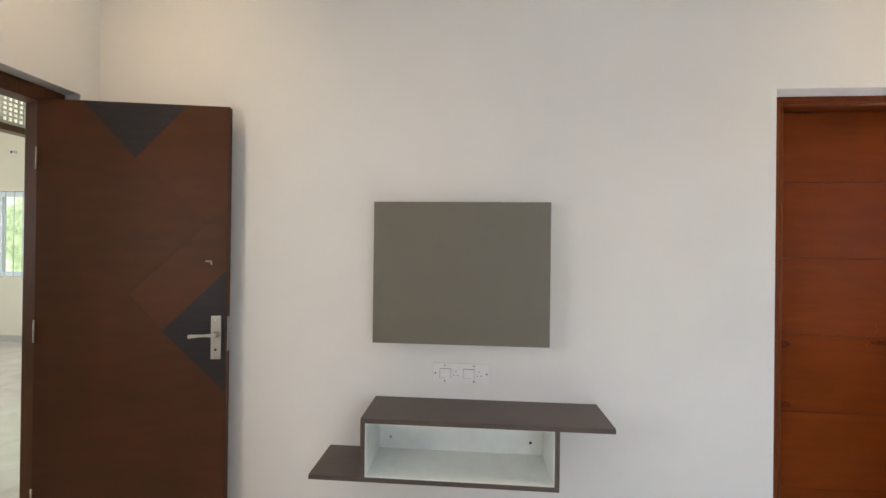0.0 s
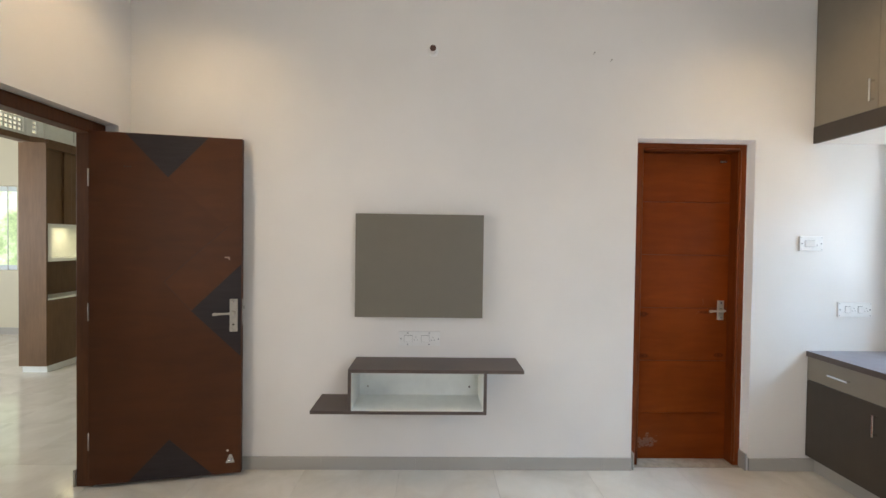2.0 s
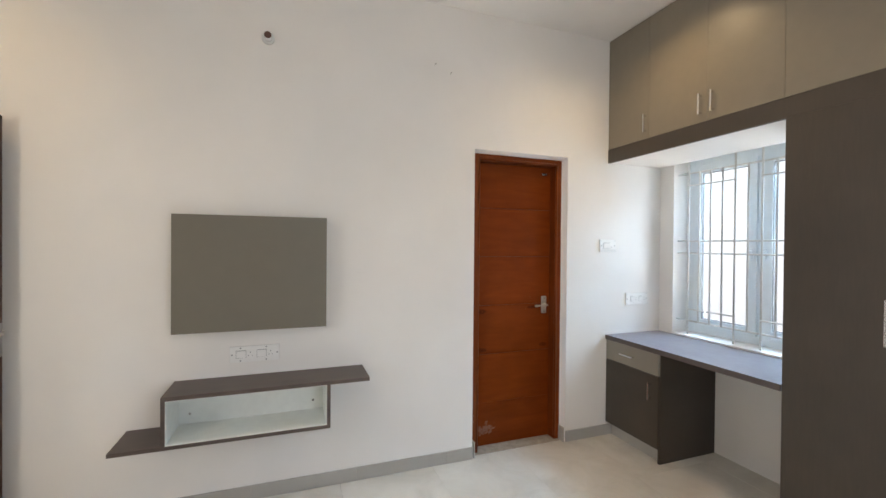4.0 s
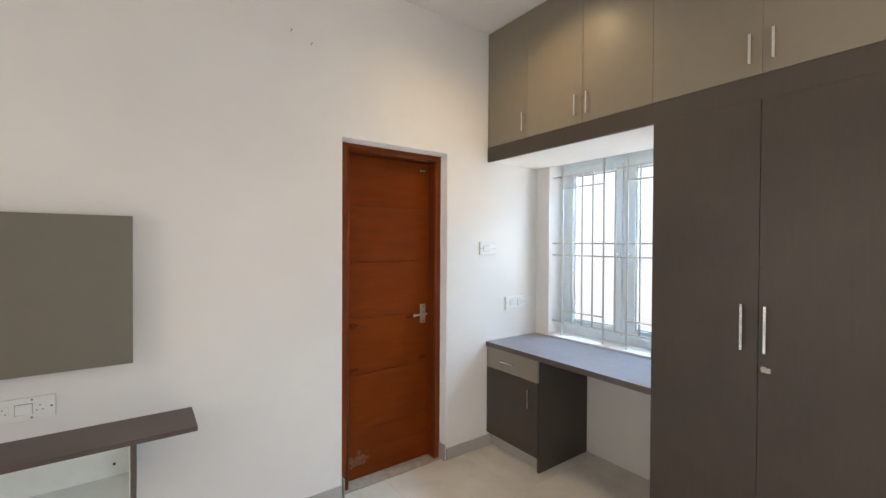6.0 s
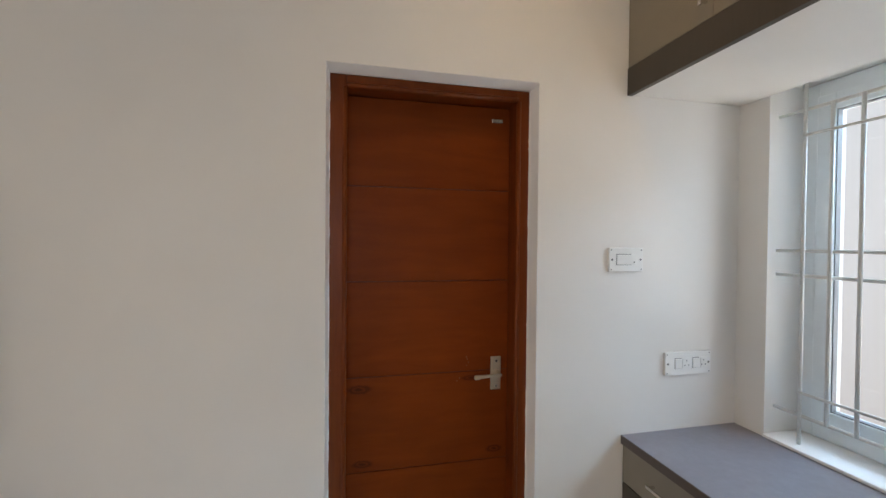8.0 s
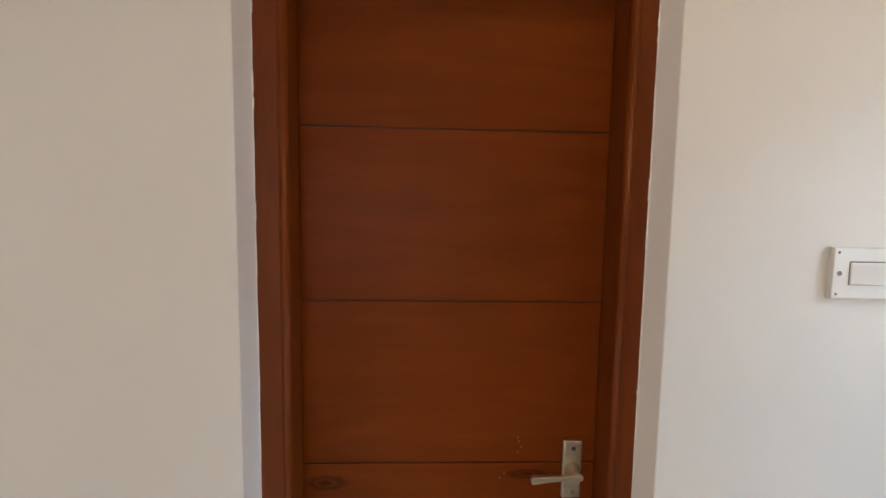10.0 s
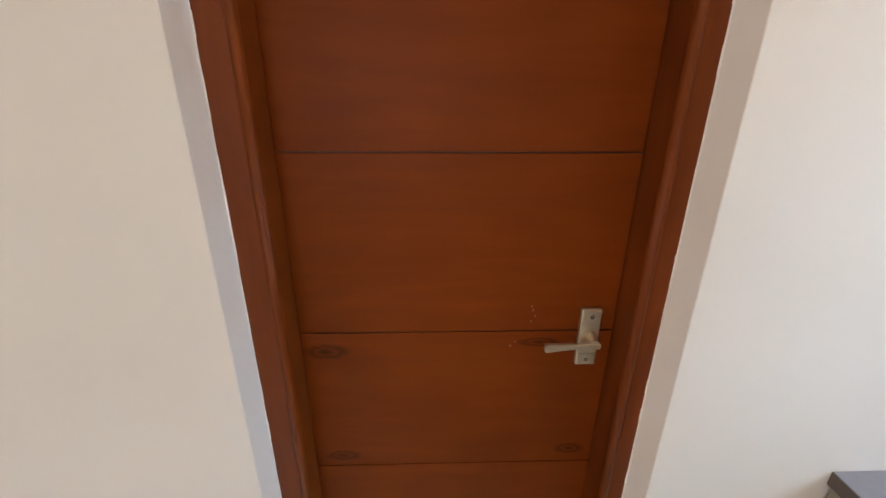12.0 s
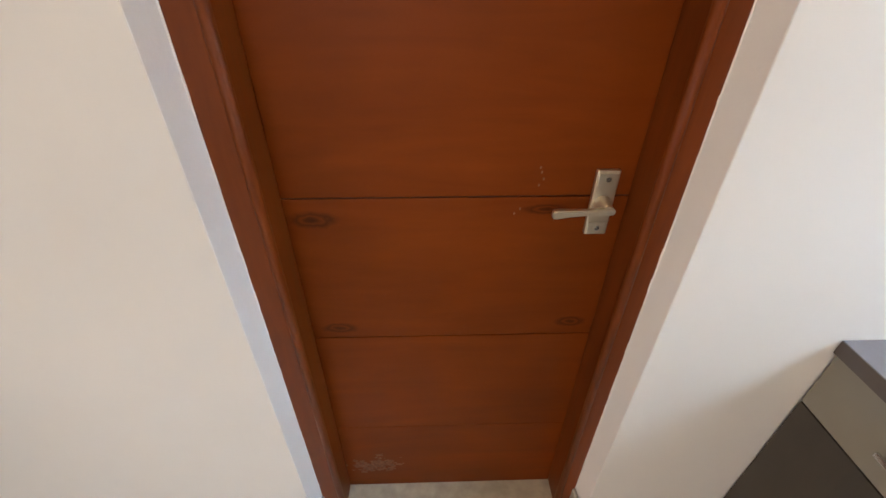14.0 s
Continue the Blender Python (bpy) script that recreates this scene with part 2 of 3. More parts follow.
def tile_material():
    """Cream vitrified tile: cloudy tone, a faint vein, slightly different from piece to piece."""
    m, nt, b = nodes_of("cream_floor_tile")
    v = coords(nt, kind="Object")
    info = nt.nodes.new("ShaderNodeObjectInfo")
    cmb = nt.nodes.new("ShaderNodeCombineXYZ")
    nt.links.new(info.outputs["Random"], cmb.inputs[0])
    nt.links.new(info.outputs["Random"], cmb.inputs[1])
    sh = nt.nodes.new("ShaderNodeVectorMath")
    sh.operation = "MULTIPLY_ADD"
    nt.links.new(cmb.outputs[0], sh.inputs[0])
    sh.inputs[1].default_value = (5, 9, 0)
    nt.links.new(v, sh.inputs[2])
    cloud = ramp(nt, noise_tex(nt, sh.outputs[0], 3.0, 6, 0.6, 0.8), [(0.3, (0.60, 0.565, 0.49)), (0.55, (0.69, 0.655, 0.58)), (0.75, (0.75, 0.72, 0.65))])
    nt.links.new(cloud, b.inputs["Base Color"])
    b.inputs["Roughness"].default_value = 0.09
    b.inputs["IOR"].default_value = 1.5
    return m


TILE = tile_material()
GROUT = plain("tile_grout", (0.56, 0.53, 0.47), 0.7)

# ---- building blocks ----


def link_mesh(name, bm, material):
    me = bpy.data.meshes.new(name)
    bm.to_mesh(me)
    bm.free()
    me.materials.append(material)
    return new(name, me)


def part(name, bm, material, parent, label=""):
    ob = link_mesh(name, bm, material)
    ob.parent = parent
    return tagged(ob, label) if label else ob


def thing(name, m, label, category, group=""):
    ob = new(name)
    ob.empty_display_size = 0.1
    ob.matrix_basis = m
    return tagged(ob, label, category, group)


def structure(name, bm, material, label):
    return tagged(link_mesh(name, bm, material), label, kind="structure")


def add_box(bm, x0, x1, y0, y1, z0, z1, bevel=0.0, seg=2):
    vs = [bm.verts.new((x, y, z)) for z in (z0, z1) for y in (y0, y1) for x in (x0, x1)]
    fs = [bm.faces.new([vs[i] for i in f]) for f in ((0, 2, 3, 1), (4, 5, 7, 6), (0, 1, 5, 4), (2, 6, 7, 3), (0, 4, 6, 2), (1, 3, 7, 5))]
    if bevel:
        bmesh.ops.bevel(bm, geom=list({e for f in fs for e in f.edges}), offset=bevel, segments=seg, affect="EDGES", profile=0.6)
    return bm


def box(x0, x1, y0, y1, z0, z1, bevel=0.0, seg=2):
    bm = bmesh.new()
    x0, x1 = min(x0, x1), max(x0, x1)
    y0, y1 = min(y0, y1), max(y0, y1)
    return add_box(bm, x0, x1, y0, y1, min(z0, z1), max(z0, z1), bevel, seg)


def prism(outline, y0, y1, bevel=0.0):
    """A plate: an outline of (x, z) pushed from y0 to y1."""
    bm = bmesh.new()
    a = [bm.verts.new((x, y0, z)) for x, z in outline]
    b = [bm.verts.new((x, y1, z)) for x, z in outline]
    bm.faces.new(a)
    bm.faces.new(b[::-1])
    n = len(a)
    for i in range(n):
        bm.faces.new((a[i], b[i], b[(i + 1) % n], a[(i + 1) % n]))
    bmesh.ops.recalc_face_normals(bm, faces=bm.faces)
    if bevel:
        bmesh.ops.bevel(bm, geom=list(bm.edges), offset=bevel, segments=2, affect="EDGES")
    return bm


def tube(points, radius, sides=10, bm=None, caps=True):
    """A round bar along a line of points."""
    bm = bm or bmesh.new()
    pts = [Vector(p) for p in points]
    rings = []
    for i, p in enumerate(pts):
        d = (pts[min(i + 1, len(pts) - 1)] - pts[max(i - 1, 0)]).normalized()
        u = d.orthogonal().normalized() if i == 0 else (rings[-1][1] - d * rings[-1][1].dot(d)).normalized()
        w = d.cross(u)
        r = radius[i] if isinstance(radius, (list, tuple)) else radius
        rings.append(([bm.verts.new(p + r * (math.cos(2 * math.pi * k / sides) * u + math.sin(2 * math.pi * k / sides) * w)) for k in range(sides)], u))
    for (a, _), (b, _) in zip(rings, rings[1:]):
        for k in range(sides):
            f = bm.faces.new((a[k], a[(k + 1) % sides], b[(k + 1) % sides], b[k]))
            f.smooth = True
    if caps:
        bm.faces.new(rings[0][0][::-1])
        bm.faces.new(rings[-1][0])
    return bm


def slab_with_holes(axis, c0, c1, u0, u1, z0, z1, holes):
    """A wall with real openings. axis 'y': runs along x between y=c0 and c1; axis 'x': runs along y. holes: (u0, u1, z0, z1)."""
    us = sorted({u0, u1, *(h[0] for h in holes), *(h[1] for h in holes)})
    zs = sorted({z0, z1, *(h[2] for h in holes), *(h[3] for h in holes)})
    us = [u for u in us if u0 <= u <= u1]
    zs = [z for z in zs if z0 <= z <= z1]
    nu, nz = len(us) - 1, len(zs) - 1

    def solid(i, j):
        if not (0 <= i < nu and 0 <= j < nz):
            return False
        u, z = (us[i] + us[i + 1]) / 2, (zs[j] + zs[j + 1]) / 2
        return not any(h[0] < u < h[1] and h[2] < z < h[3] for h in holes)

    bm, cache = bmesh.new(), {}

    def v(i, j, c):
        if (i, j, c) not in cache:
            cc = (c0, c1)[c]
            cache[i, j, c] = bm.verts.new((us[i], cc, zs[j]) if axis == "y" else (cc, us[i], zs[j]))
        return cache[i, j, c]

    for i in range(nu):
        for j in range(nz):
            if not solid(i, j):
                continue
            for c in (0, 1):
                bm.faces.new((v(i, j, c), v(i + 1, j, c), v(i + 1, j + 1, c), v(i, j + 1, c)))
            for di, dj, a, b in ((-1, 0, (i, j), (i, j + 1)), (1, 0, (i + 1, j), (i + 1, j + 1)), (0, -1, (i, j), (i + 1, j)), (0, 1, (i, j + 1), (i + 1, j + 1))):
                if not solid(i + di, j + dj):
                    bm.faces.new((v(*a, 0), v(*b, 0), v(*b, 1), v(*a, 1)))
    bmesh.ops.recalc_face_normals(bm, faces=bm.faces)
    return bm


# ---- plan ----
LEFT, RIGHT, BACK, TOP = -3.20, 1.68, BACK_FACE, 3.075   # bedroom faces; the television wall is y = 0
DOOR_W, DOOR_H = 0.752, 2.13                          # plastered opening of the closed door
FRONT = 1.137                                         # front plane of loft, wardrobe and desk
HALL_N, HALL_W, HALL_S = 3.64, -9.4, -1.35            # hall faces
OPEN_A, OPEN_B = -0.10, -1.08                         # doorway to the hall, along the left wall

structure("wall_north", slab_with_holes("y", 0.0, 0.23, LEFT - 0.2, RIGHT + 0.25, 0, TOP, [(-0.006, DOOR_W + 0.009, -1, DOOR_H + 0.012)]), WALL, "cream painted plaster wall behind the television panel")
structure("wall_east", slab_with_holes("x", RIGHT, RIGHT + 0.25, BACK, 0.0, 0, TOP, [(-1.27, -0.13, 0.79, 2.172)]), WALL, "cream painted window wall behind the desk")
structure("wall_west", slab_with_holes("x", LEFT - 0.2, LEFT, BACK, 0.0, 0, TOP, [(OPEN_B, OPEN_A, -1, DOOR_H), (-2.35, -1.35, 0.9, 2.1)]), WALL, "cream painted wall with the doorway to the hall")
structure("wall_south", slab_with_holes("y", BACK - 0.2, BACK, LEFT - 0.2, RIGHT + 0.25, 0, TOP, [(-0.9, 0.5, 0.9, 2.1)]), WALL, "cream painted wall closing the bedroom")
structure("ceiling", box(LEFT - 0.2, RIGHT + 0.25, BACK - 0.2, 0.23, TOP, TOP + 0.15), CEIL, "flat white painted bedroom ceiling")
structure("hall_wall_north", slab_with_holes("y", HALL_N, HALL_N + 0.23, HALL_W - 0.2, -3.2, 0, 3.3, [(-9.15, -7.48, 0.95, 2.2)]), WALL_HALL, "pale yellow hall wall with a window")
# Openings in the west and south hall walls are added for the fill lamps.
structure("hall_wall_west", slab_with_holes("x", HALL_W - 0.2, HALL_W, HALL_S, HALL_N, 0, 3.3, [(-0.7, 1.9, 0.85, 2.35)]), WALL_HALL, "pale yellow hall wall with an unseen opening added for fill light")
structure("hall_wall_south", slab_with_holes("y", HALL_S - 0.2, HALL_S, HALL_W - 0.2, LEFT - 0.2, 0, 3.3, [(-7.3, -5.7, 0.95, 2.4)]), WALL_HALL, "pale yellow wall closing the hall")
structure("hall_wall_east", box(LEFT - 0.2, LEFT, 0.23, HALL_N, 0, 3.3), WALL_HALL, "pale yellow hall wall beyond the bedroom")
structure("hall_ceiling", box(HALL_W - 0.2, LEFT - 0.2, HALL_S - 0.2, HALL_N + 0.23, 3.3, 3.45), CEIL, "flat white painted hall ceiling")
structure("ground", box(-60, 60, -60, 60, -0.5, -0.35), paint("dry_ground", (0.22, 0.19, 0.13), 0.9, 0.25, 0.5), "bare dry earth around the house")

# doorway reveals: thin white plaster skins
rv = bmesh.new()


def wedge(bm, a, b, depth):
    """A plaster skin that thickens towards the frame: outline a at the wall's face, b at the given depth, as (x, z) corners."""
    lo = [bm.verts.new((x, 0.001, z)) for x, z in a]
    hi = [bm.verts.new((x, depth, z)) for x, z in b]
    bm.faces.new(lo)
    bm.faces.new(hi[::-1])
    for i in range(4):
        bm.faces.new((lo[i], hi[i], hi[(i + 1) % 4], lo[(i + 1) % 4]))


HOLE_A, HOLE_B, HOLE_T = -0.006, DOOR_W + 0.009, DOOR_H + 0.012
wedge(rv, [(HOLE_A, 0), (HOLE_A + 0.001, 0), (HOLE_A + 0.001, HOLE_T), (HOLE_A, HOLE_T)], [(HOLE_A, 0), (0.004, 0), (0.004, HOLE_T), (HOLE_A, HOLE_T)], 0.056)
wedge(rv, [(HOLE_B - 0.001, 0), (HOLE_B, 0), (HOLE_B, HOLE_T), (HOLE_B - 0.001, HOLE_T)], [(DOOR_W - 0.004, 0), (HOLE_B, 0), (HOLE_B, HOLE_T), (DOOR_W - 0.004, HOLE_T)], 0.056)
wedge(rv, [(HOLE_A + 0.001, HOLE_T - 0.001), (HOLE_B - 0.001, HOLE_T - 0.001), (HOLE_B - 0.001, HOLE_T), (HOLE_A + 0.001, HOLE_T)], [(0.004, DOOR_H - 0.004), (DOOR_W - 0.004, DOOR_H - 0.004), (DOOR_W - 0.004, HOLE_T), (0.004, HOLE_T)], 0.056)
bmesh.ops.recalc_face_normals(rv, faces=rv.faces)
structure("trim_door_reveal", rv, REVEAL, "white plaster reveal round the closed door")

# skirting tiles
sk = bmesh.new()
SK_H, SK_T = 0.082, 0.011


def skirting(bm, x0, x1, y0, y1):
    add_box(bm, x0, x1, y0, y1, 0.0, SK_H, 0.0015, 1)


x = LEFT + 0.001
while x < -0.009:
    skirting(sk, x, min(x + 0.6, -0.006) - 0.0005, -SK_T, -0.0005)
    x += 0.6
skirting(sk, DOOR_W + 0.009, FRONT + 0.06, -SK_T, -0.0005)
skirting(sk, LEFT + 0.0005, LEFT + SK_T, BACK, OPEN_B)
skirting(sk, LEFT + 0.0005, LEFT + SK_T, OPEN_A, -SK_T - 0.001)
add_box(sk, DOOR_W - 0.014, DOOR_W - 0.0045, -0.008, 0.055, 0.0, 0.112, 0.0015, 1)
add_box(sk, LEFT - 0.184, LEFT - 0.171, OPEN_A - 0.106, OPEN_A - 0.004, 0.0, 0.1, 0.0015, 1)
add_box(sk, 0.0045, 0.012, -0.008, 0.055, 0.0, 0.112, 0.0015, 1)
structure("baseboard", sk, SKIRT, "grey polished skirting tiles along the walls")
hs = bmesh.new()
add_box(hs, HALL_W, LEFT - 0.2, HALL_N - 0.012, HALL_N - 0.0005, 0, 0.1)
add_box(hs, LEFT - 0.212, LEFT - 0.2005, HALL_S, OPEN_B, 0, 0.1)
structure("hall_baseboard", hs, SKIRT, "grey polished skirting tiles in the hall")
structure("door_sill", box(0.0, DOOR_W, 0.032, 0.23, -0.002, 0.003, 0.001), MARBLE, "grey marble threshold under the closed door")

# ---- closed door ----


def lever_handle(parent, x, y, z, plate_h, toward, reach, mat, lock=False, plate_w=0.042, rise=0.0):
    """A lever on a tall back plate, on the face y, lying towards -x or +x."""
    h = part("handle", box(x - plate_w / 2, x + plate_w / 2, y - 0.010, y, z - plate_h / 2, z + plate_h / 2, 0.003), mat, parent, "satin steel lever handle on a tall plate")
    lz = z + rise
    part("rose", tube([(x, y - 0.010, lz), (x, y - 0.020, lz), (x, y - 0.034, lz), (x, y - 0.040, lz)], [0.017, 0.015, 0.012, 0.010], 18), mat, h)
    part("lever", prism([(x + a * toward, lz + c) for a, c in ((-0.013, 0.006), (-0.013, -0.005), (0.012, -0.007), (0.034, -0.0055), (reach * 0.7, -0.0085), (reach - 0.006, -0.0125), (reach, -0.011), (reach, 0.003), (reach - 0.006, 0.0055), (reach * 0.7, 0.0045), (0.034, 0.0045), (0.012, 0.0075))], y - 0.045, y - 0.033, 0.0022), mat, h)
    for s in (1, -1):
        zc = z + s * (plate_h / 2 - 0.016)
        part("end_block", box(x - plate_w / 2 + 0.003, x + plate_w / 2 - 0.003, y - 0.0125, y - 0.0095, zc - 0.012, zc + 0.012, 0.0014), mat, h)
        part("screw", tube([(x, y - 0.012, zc), (x, y - 0.0140, zc)], 0.0048, 12), CHROME, h)
    if lock:
        part("keyhole", tube([(x, y - 0.0095, z - 0.28 * plate_h), (x, y - 0.0115, z - 0.28 * plate_h)], 0.006, 12), DARK, h)
    return h


door = tagged(new("door_1"), "closed red-brown polished wood door with horizontal grooves", kind="structure")
JW, JR = 0.062, 0.052
fr = part("door_frame", bmesh.new(), TEAK_V, door, "red-brown polished wood door frame")
bm = bmesh.new()
for a, b in ((0.0045, JW), (DOOR_W - JR, DOOR_W - 0.0045)):
    add_box(bm, a, b, 0.056, 0.20, 0.0035, DOOR_H - 0.0045, 0.004)
bm.to_mesh(fr.data)
bm.free()
part("door_head", box(JW, DOOR_W - JR, 0.056, 0.20, 2.083, DOOR_H - 0.0045, 0.004), TEAK_V, door)
bead = bmesh.new()
for a, s in ((JW, 1), (DOOR_W - JR, -1)):
    tube([(a - 0.007 * s, 0.063, 0.03), (a - 0.007 * s, 0.063, 2.084)], 0.0098, 12, bead)
tube([(JW, 0.060, 2.090), (DOOR_W - JR, 0.060, 2.090)], 0.0098, 12, bead)
part("bead", bead, TEAK_V, door, "rounded bead along the frame's inner edge")
# leaf: six boards with grooves between
LX0, LX1, LY = JW + 0.0004, DOOR_W - JR - 0.0004, 0.136
GR = [0.320, 0.677, 1.035, 1.394, 1.750]
edges = [0.004, *GR, 2.080]
leaf = part("leaf", box(LX0, LX1, LY + 0.0045, LY + 0.036, 0.004, 2.080), GROOVE, door, "grooved door leaf")
for z0, z1 in zip(edges, edges[1:]):
    lo, hi = (0.0004 if k == GR[0] else 0.0014 for k in (z0, z1))
    part("panel", box(LX0, LX1, LY, LY + 0.0040, z0 + lo, z1 - hi, 0.0006 if 0.0004 in (lo, hi) else 0.0018, 2), TEAK, leaf)
lever_handle(door, 0.648, LY, 1.023, 0.132, -1, 0.098, SATIN)
part("latch_catch", box(0.622, 0.668, LY - 0.008, LY, 2.018, 2.034, 0.002), CHROME, door, "small chrome catch near the top of the leaf")
# pale plaster scuffs on the lower board and by the handle
random.seed(4)
sc = bmesh.new()
for k in range(150):
    u, w = random.gauss(0.155, 0.032), random.gauss(0.118, 0.014)
    w += 0.018 * max(0, random.gauss(0, 1)) if u > 0.15 else 0
    r = random.uniform(0.003, 0.010)
    yy = LY - 0.0004 - k * 0.000004
    sc.faces.new([sc.verts.new((u + r * random.uniform(0.5, 1.5) * math.cos(t), yy, w + r * random.uniform(0.4, 1.1) * math.sin(t))) for t in (0, 0.9, 1.8, 2.7, 3.5, 4.4, 5.3)])
for u, w in ((0.528, 1.092), (0.531, 1.083), (0.536, 1.070), (0.529, 1.058), (0.5, 1.01), (0.49, 1.0)):
    r = 0.0022
    sc.faces.new([sc.verts.new((u + r * math.cos(t), LY - 0.0006, w + 1.5 * r * math.sin(t))) for t in (0, 1.05, 2.1, 3.14, 4.2, 5.2)])
part("plaster_scuffs", sc, plain("pale_plaster_smear", (0.20, 0.088, 0.048), 0.8, 0, 0.35, 160), leaf, "pale plaster smears")
# ragged paint line where plaster meets the frame
random.seed(9)
rg = bmesh.new()
for xx, s in ((0.0045, 1), (DOOR_W - 0.0045, -1)):
    zz = 0.05
    while zz < 2.1:
        h = random.uniform(0.008, 0.05)
        w = random.choice((0.0006, 0.001, 0.0014, 0.002)) * random.uniform(0.7, 1.3)
        add_box(rg, min(xx - s * 0.002, xx + s * w), max(xx - s * 0.002, xx + s * w), 0.0553, 0.0612, zz, zz + h)
        zz += h
part("paint_smear", rg, REVEAL, door, "ragged white paint along the frame")
bk = slab_with_holes("y", 0.231, 0.24, -0.3, 1.1, 0, 2.4, [])
structure("wall_behind_door", bk, WALL, "plain wall closing the closed doorway")

# ---- doorway to the hall ----
door2 = tagged(new("door_2"), "open brown veneered door with dark diamond inlays", kind="structure")
fb = bmesh.new()
FX0, FX1 = LEFT - 0.170, LEFT - 0.075
add_box(fb, FX0, FX1, OPEN_A - 0.098, OPEN_A - 0.002, 0.0, DOOR_H - 0.002, 0.004)
add_box(fb, FX0, FX1, OPEN_B + 0.002, OPEN_B + 0.075, 0.0, DOOR_H - 0.002, 0.004)
part("door_frame", fb, FRAME_W, door2, "brown polished door frame")
part("door_head", box(FX0, FX1, OPEN_B + 0.075, OPEN_A - 0.098, DOOR_H - 0.072, DOOR_H - 0.002, 0.004), FRAME_W, door2)
HINGE = (LEFT - 0.0777, OPEN_A - 0.1286)
leaf2 = part("leaf", bmesh.new(), VENEER, door2, "brown veneered door leaf standing open")
LW, LZ0, LZ1, LT = 0.82, 0.022, 2.068, 0.036
b2 = box(0, LW, 0, LT, LZ0, LZ1, 0.003)
b2.to_mesh(leaf2.data)
b2.free()
leaf2.matrix_basis = pose(HINGE[0], HINGE[1], 0, 0, 0, 10.3)


def inlay(outline):
    part("inlay", prism(outline, -0.0012, 0.004), INLAY, leaf2, "dark triangular veneer inlay")


inlay([(0.19, LZ1 - 0.004), (0.632, LZ1 - 0.004), (0.412, LZ1 - 0.25)])
inlay([(0.205, LZ0 + 0.004), (0.662, LZ0 + 0.004), (0.422, LZ0 + 0.235)])
inlay([(LW - 0.004, 1.305), (LW - 0.004, 0.742), (0.538, 1.025)])
for outline in ([(0.634, 2.062), (LW - 0.004, 2.062), (LW - 0.004, 1.612), (0.736, 1.532), (0.414, 1.815)],
                [(0.810, 1.598), (LW - 0.004, 1.309), (0.536, 1.028), (0.392, 1.198)]):
    part("veneer_field", prism(outline, -0.0005, 0.003), VENEER_TURNED, leaf2, "brown veneer laid on the other diagonal")
for p, q in (((0.39, 1.20), (0.74, 1.535)), ((0.538, 1.025), (0.39, 1.20))):
    d = Vector((q[0] - p[0], q[1] - p[1])).normalized() * 0.0008
    part("veneer_joint", prism([(p[0] - d.y, p[1] + d.x), (q[0] - d.y, q[1] + d.x), (q[0] + d.y, q[1] - d.x), (p[0] + d.y, p[1] - d.x)], -0.0009, 0.002), INLAY, leaf2)
lever_handle(leaf2, 0.776, 0.0, 0.996, 0.20, -1, 0.108, STEEL, True, 0.045, 0.015)
part("latch_plate", box(LW - 0.001, LW + 0.0015, 0.006, 0.03, 0.93, 1.09, 0.0006), STEEL, leaf2)
part("latch_bolt", box(LW + 0.001, LW + 0.012, 0.010, 0.026, 1.03, 1.05, 0.002), STEEL, leaf2)
for hz in (0.28, 1.03, 1.80):
    part("hinge", tube([(0.004, -0.004, hz - 0.05), (0.004, -0.004, hz + 0.05)], 0.0034, 10), STEEL, leaf2, "satin steel butt hinge")
for du in (0.185, 0.20, 0.215):
    part("bolt_hole", tube([(du, 0.002, 1.872), (du, -0.0008, 1.872)], 0.0045, 8), DARK, leaf2)
stop = part("door_stop", prism([(0.735, 0.092), (0.785, 0.092), (0.785, 0.104), (0.771, 0.142), (0.757, 0.146), (0.742, 0.108)], -0.010, 0.0, 0.002), CHROME, leaf2, "small chrome door stop")
part("stop_tip", tube([(0.760, -0.010, 0.112), (0.760, -0.026, 0.108)], [0.011, 0.008], 12), CHROME, stop)
part("stop_screw", tube([(0.745, 0.0, 0.166), (0.745, -0.003, 0.166)], 0.006, 10), CHROME, stop)
part("sticker", prism([(0.722, 1.352), (0.750, 1.352), (0.754, 1.332), (0.746, 1.331), (0.743, 1.343), (0.722, 1.344)], -0.0008, 0.001), plain("worn_paper", (0.35, 0.25, 0.19), 0.8), leaf2, "small worn paper mark")

# ---- television panel, shelf, wall fittings ----
tv = thing("television_mount", pose(-1.387, 0, 1.313), "olive-grey laminate television backing panel on the wall", "wall panel")
part("board", box(-0.394, 0.394, -0.085, -0.067, -0.322, 0.315, 0.0012), TVGREY, tv)
for xx in (-0.335, 0.317):
    part("side", box(xx + 0.0005, xx + 0.0175, -0.067, -0.0005, -0.255, 0.255), TVGREY, tv)
for zz in (-0.255, 0.2375):
    part("rail", box(-0.317, 0.317, -0.067, -0.0005, zz, zz + 0.0175), TVGREY, tv)

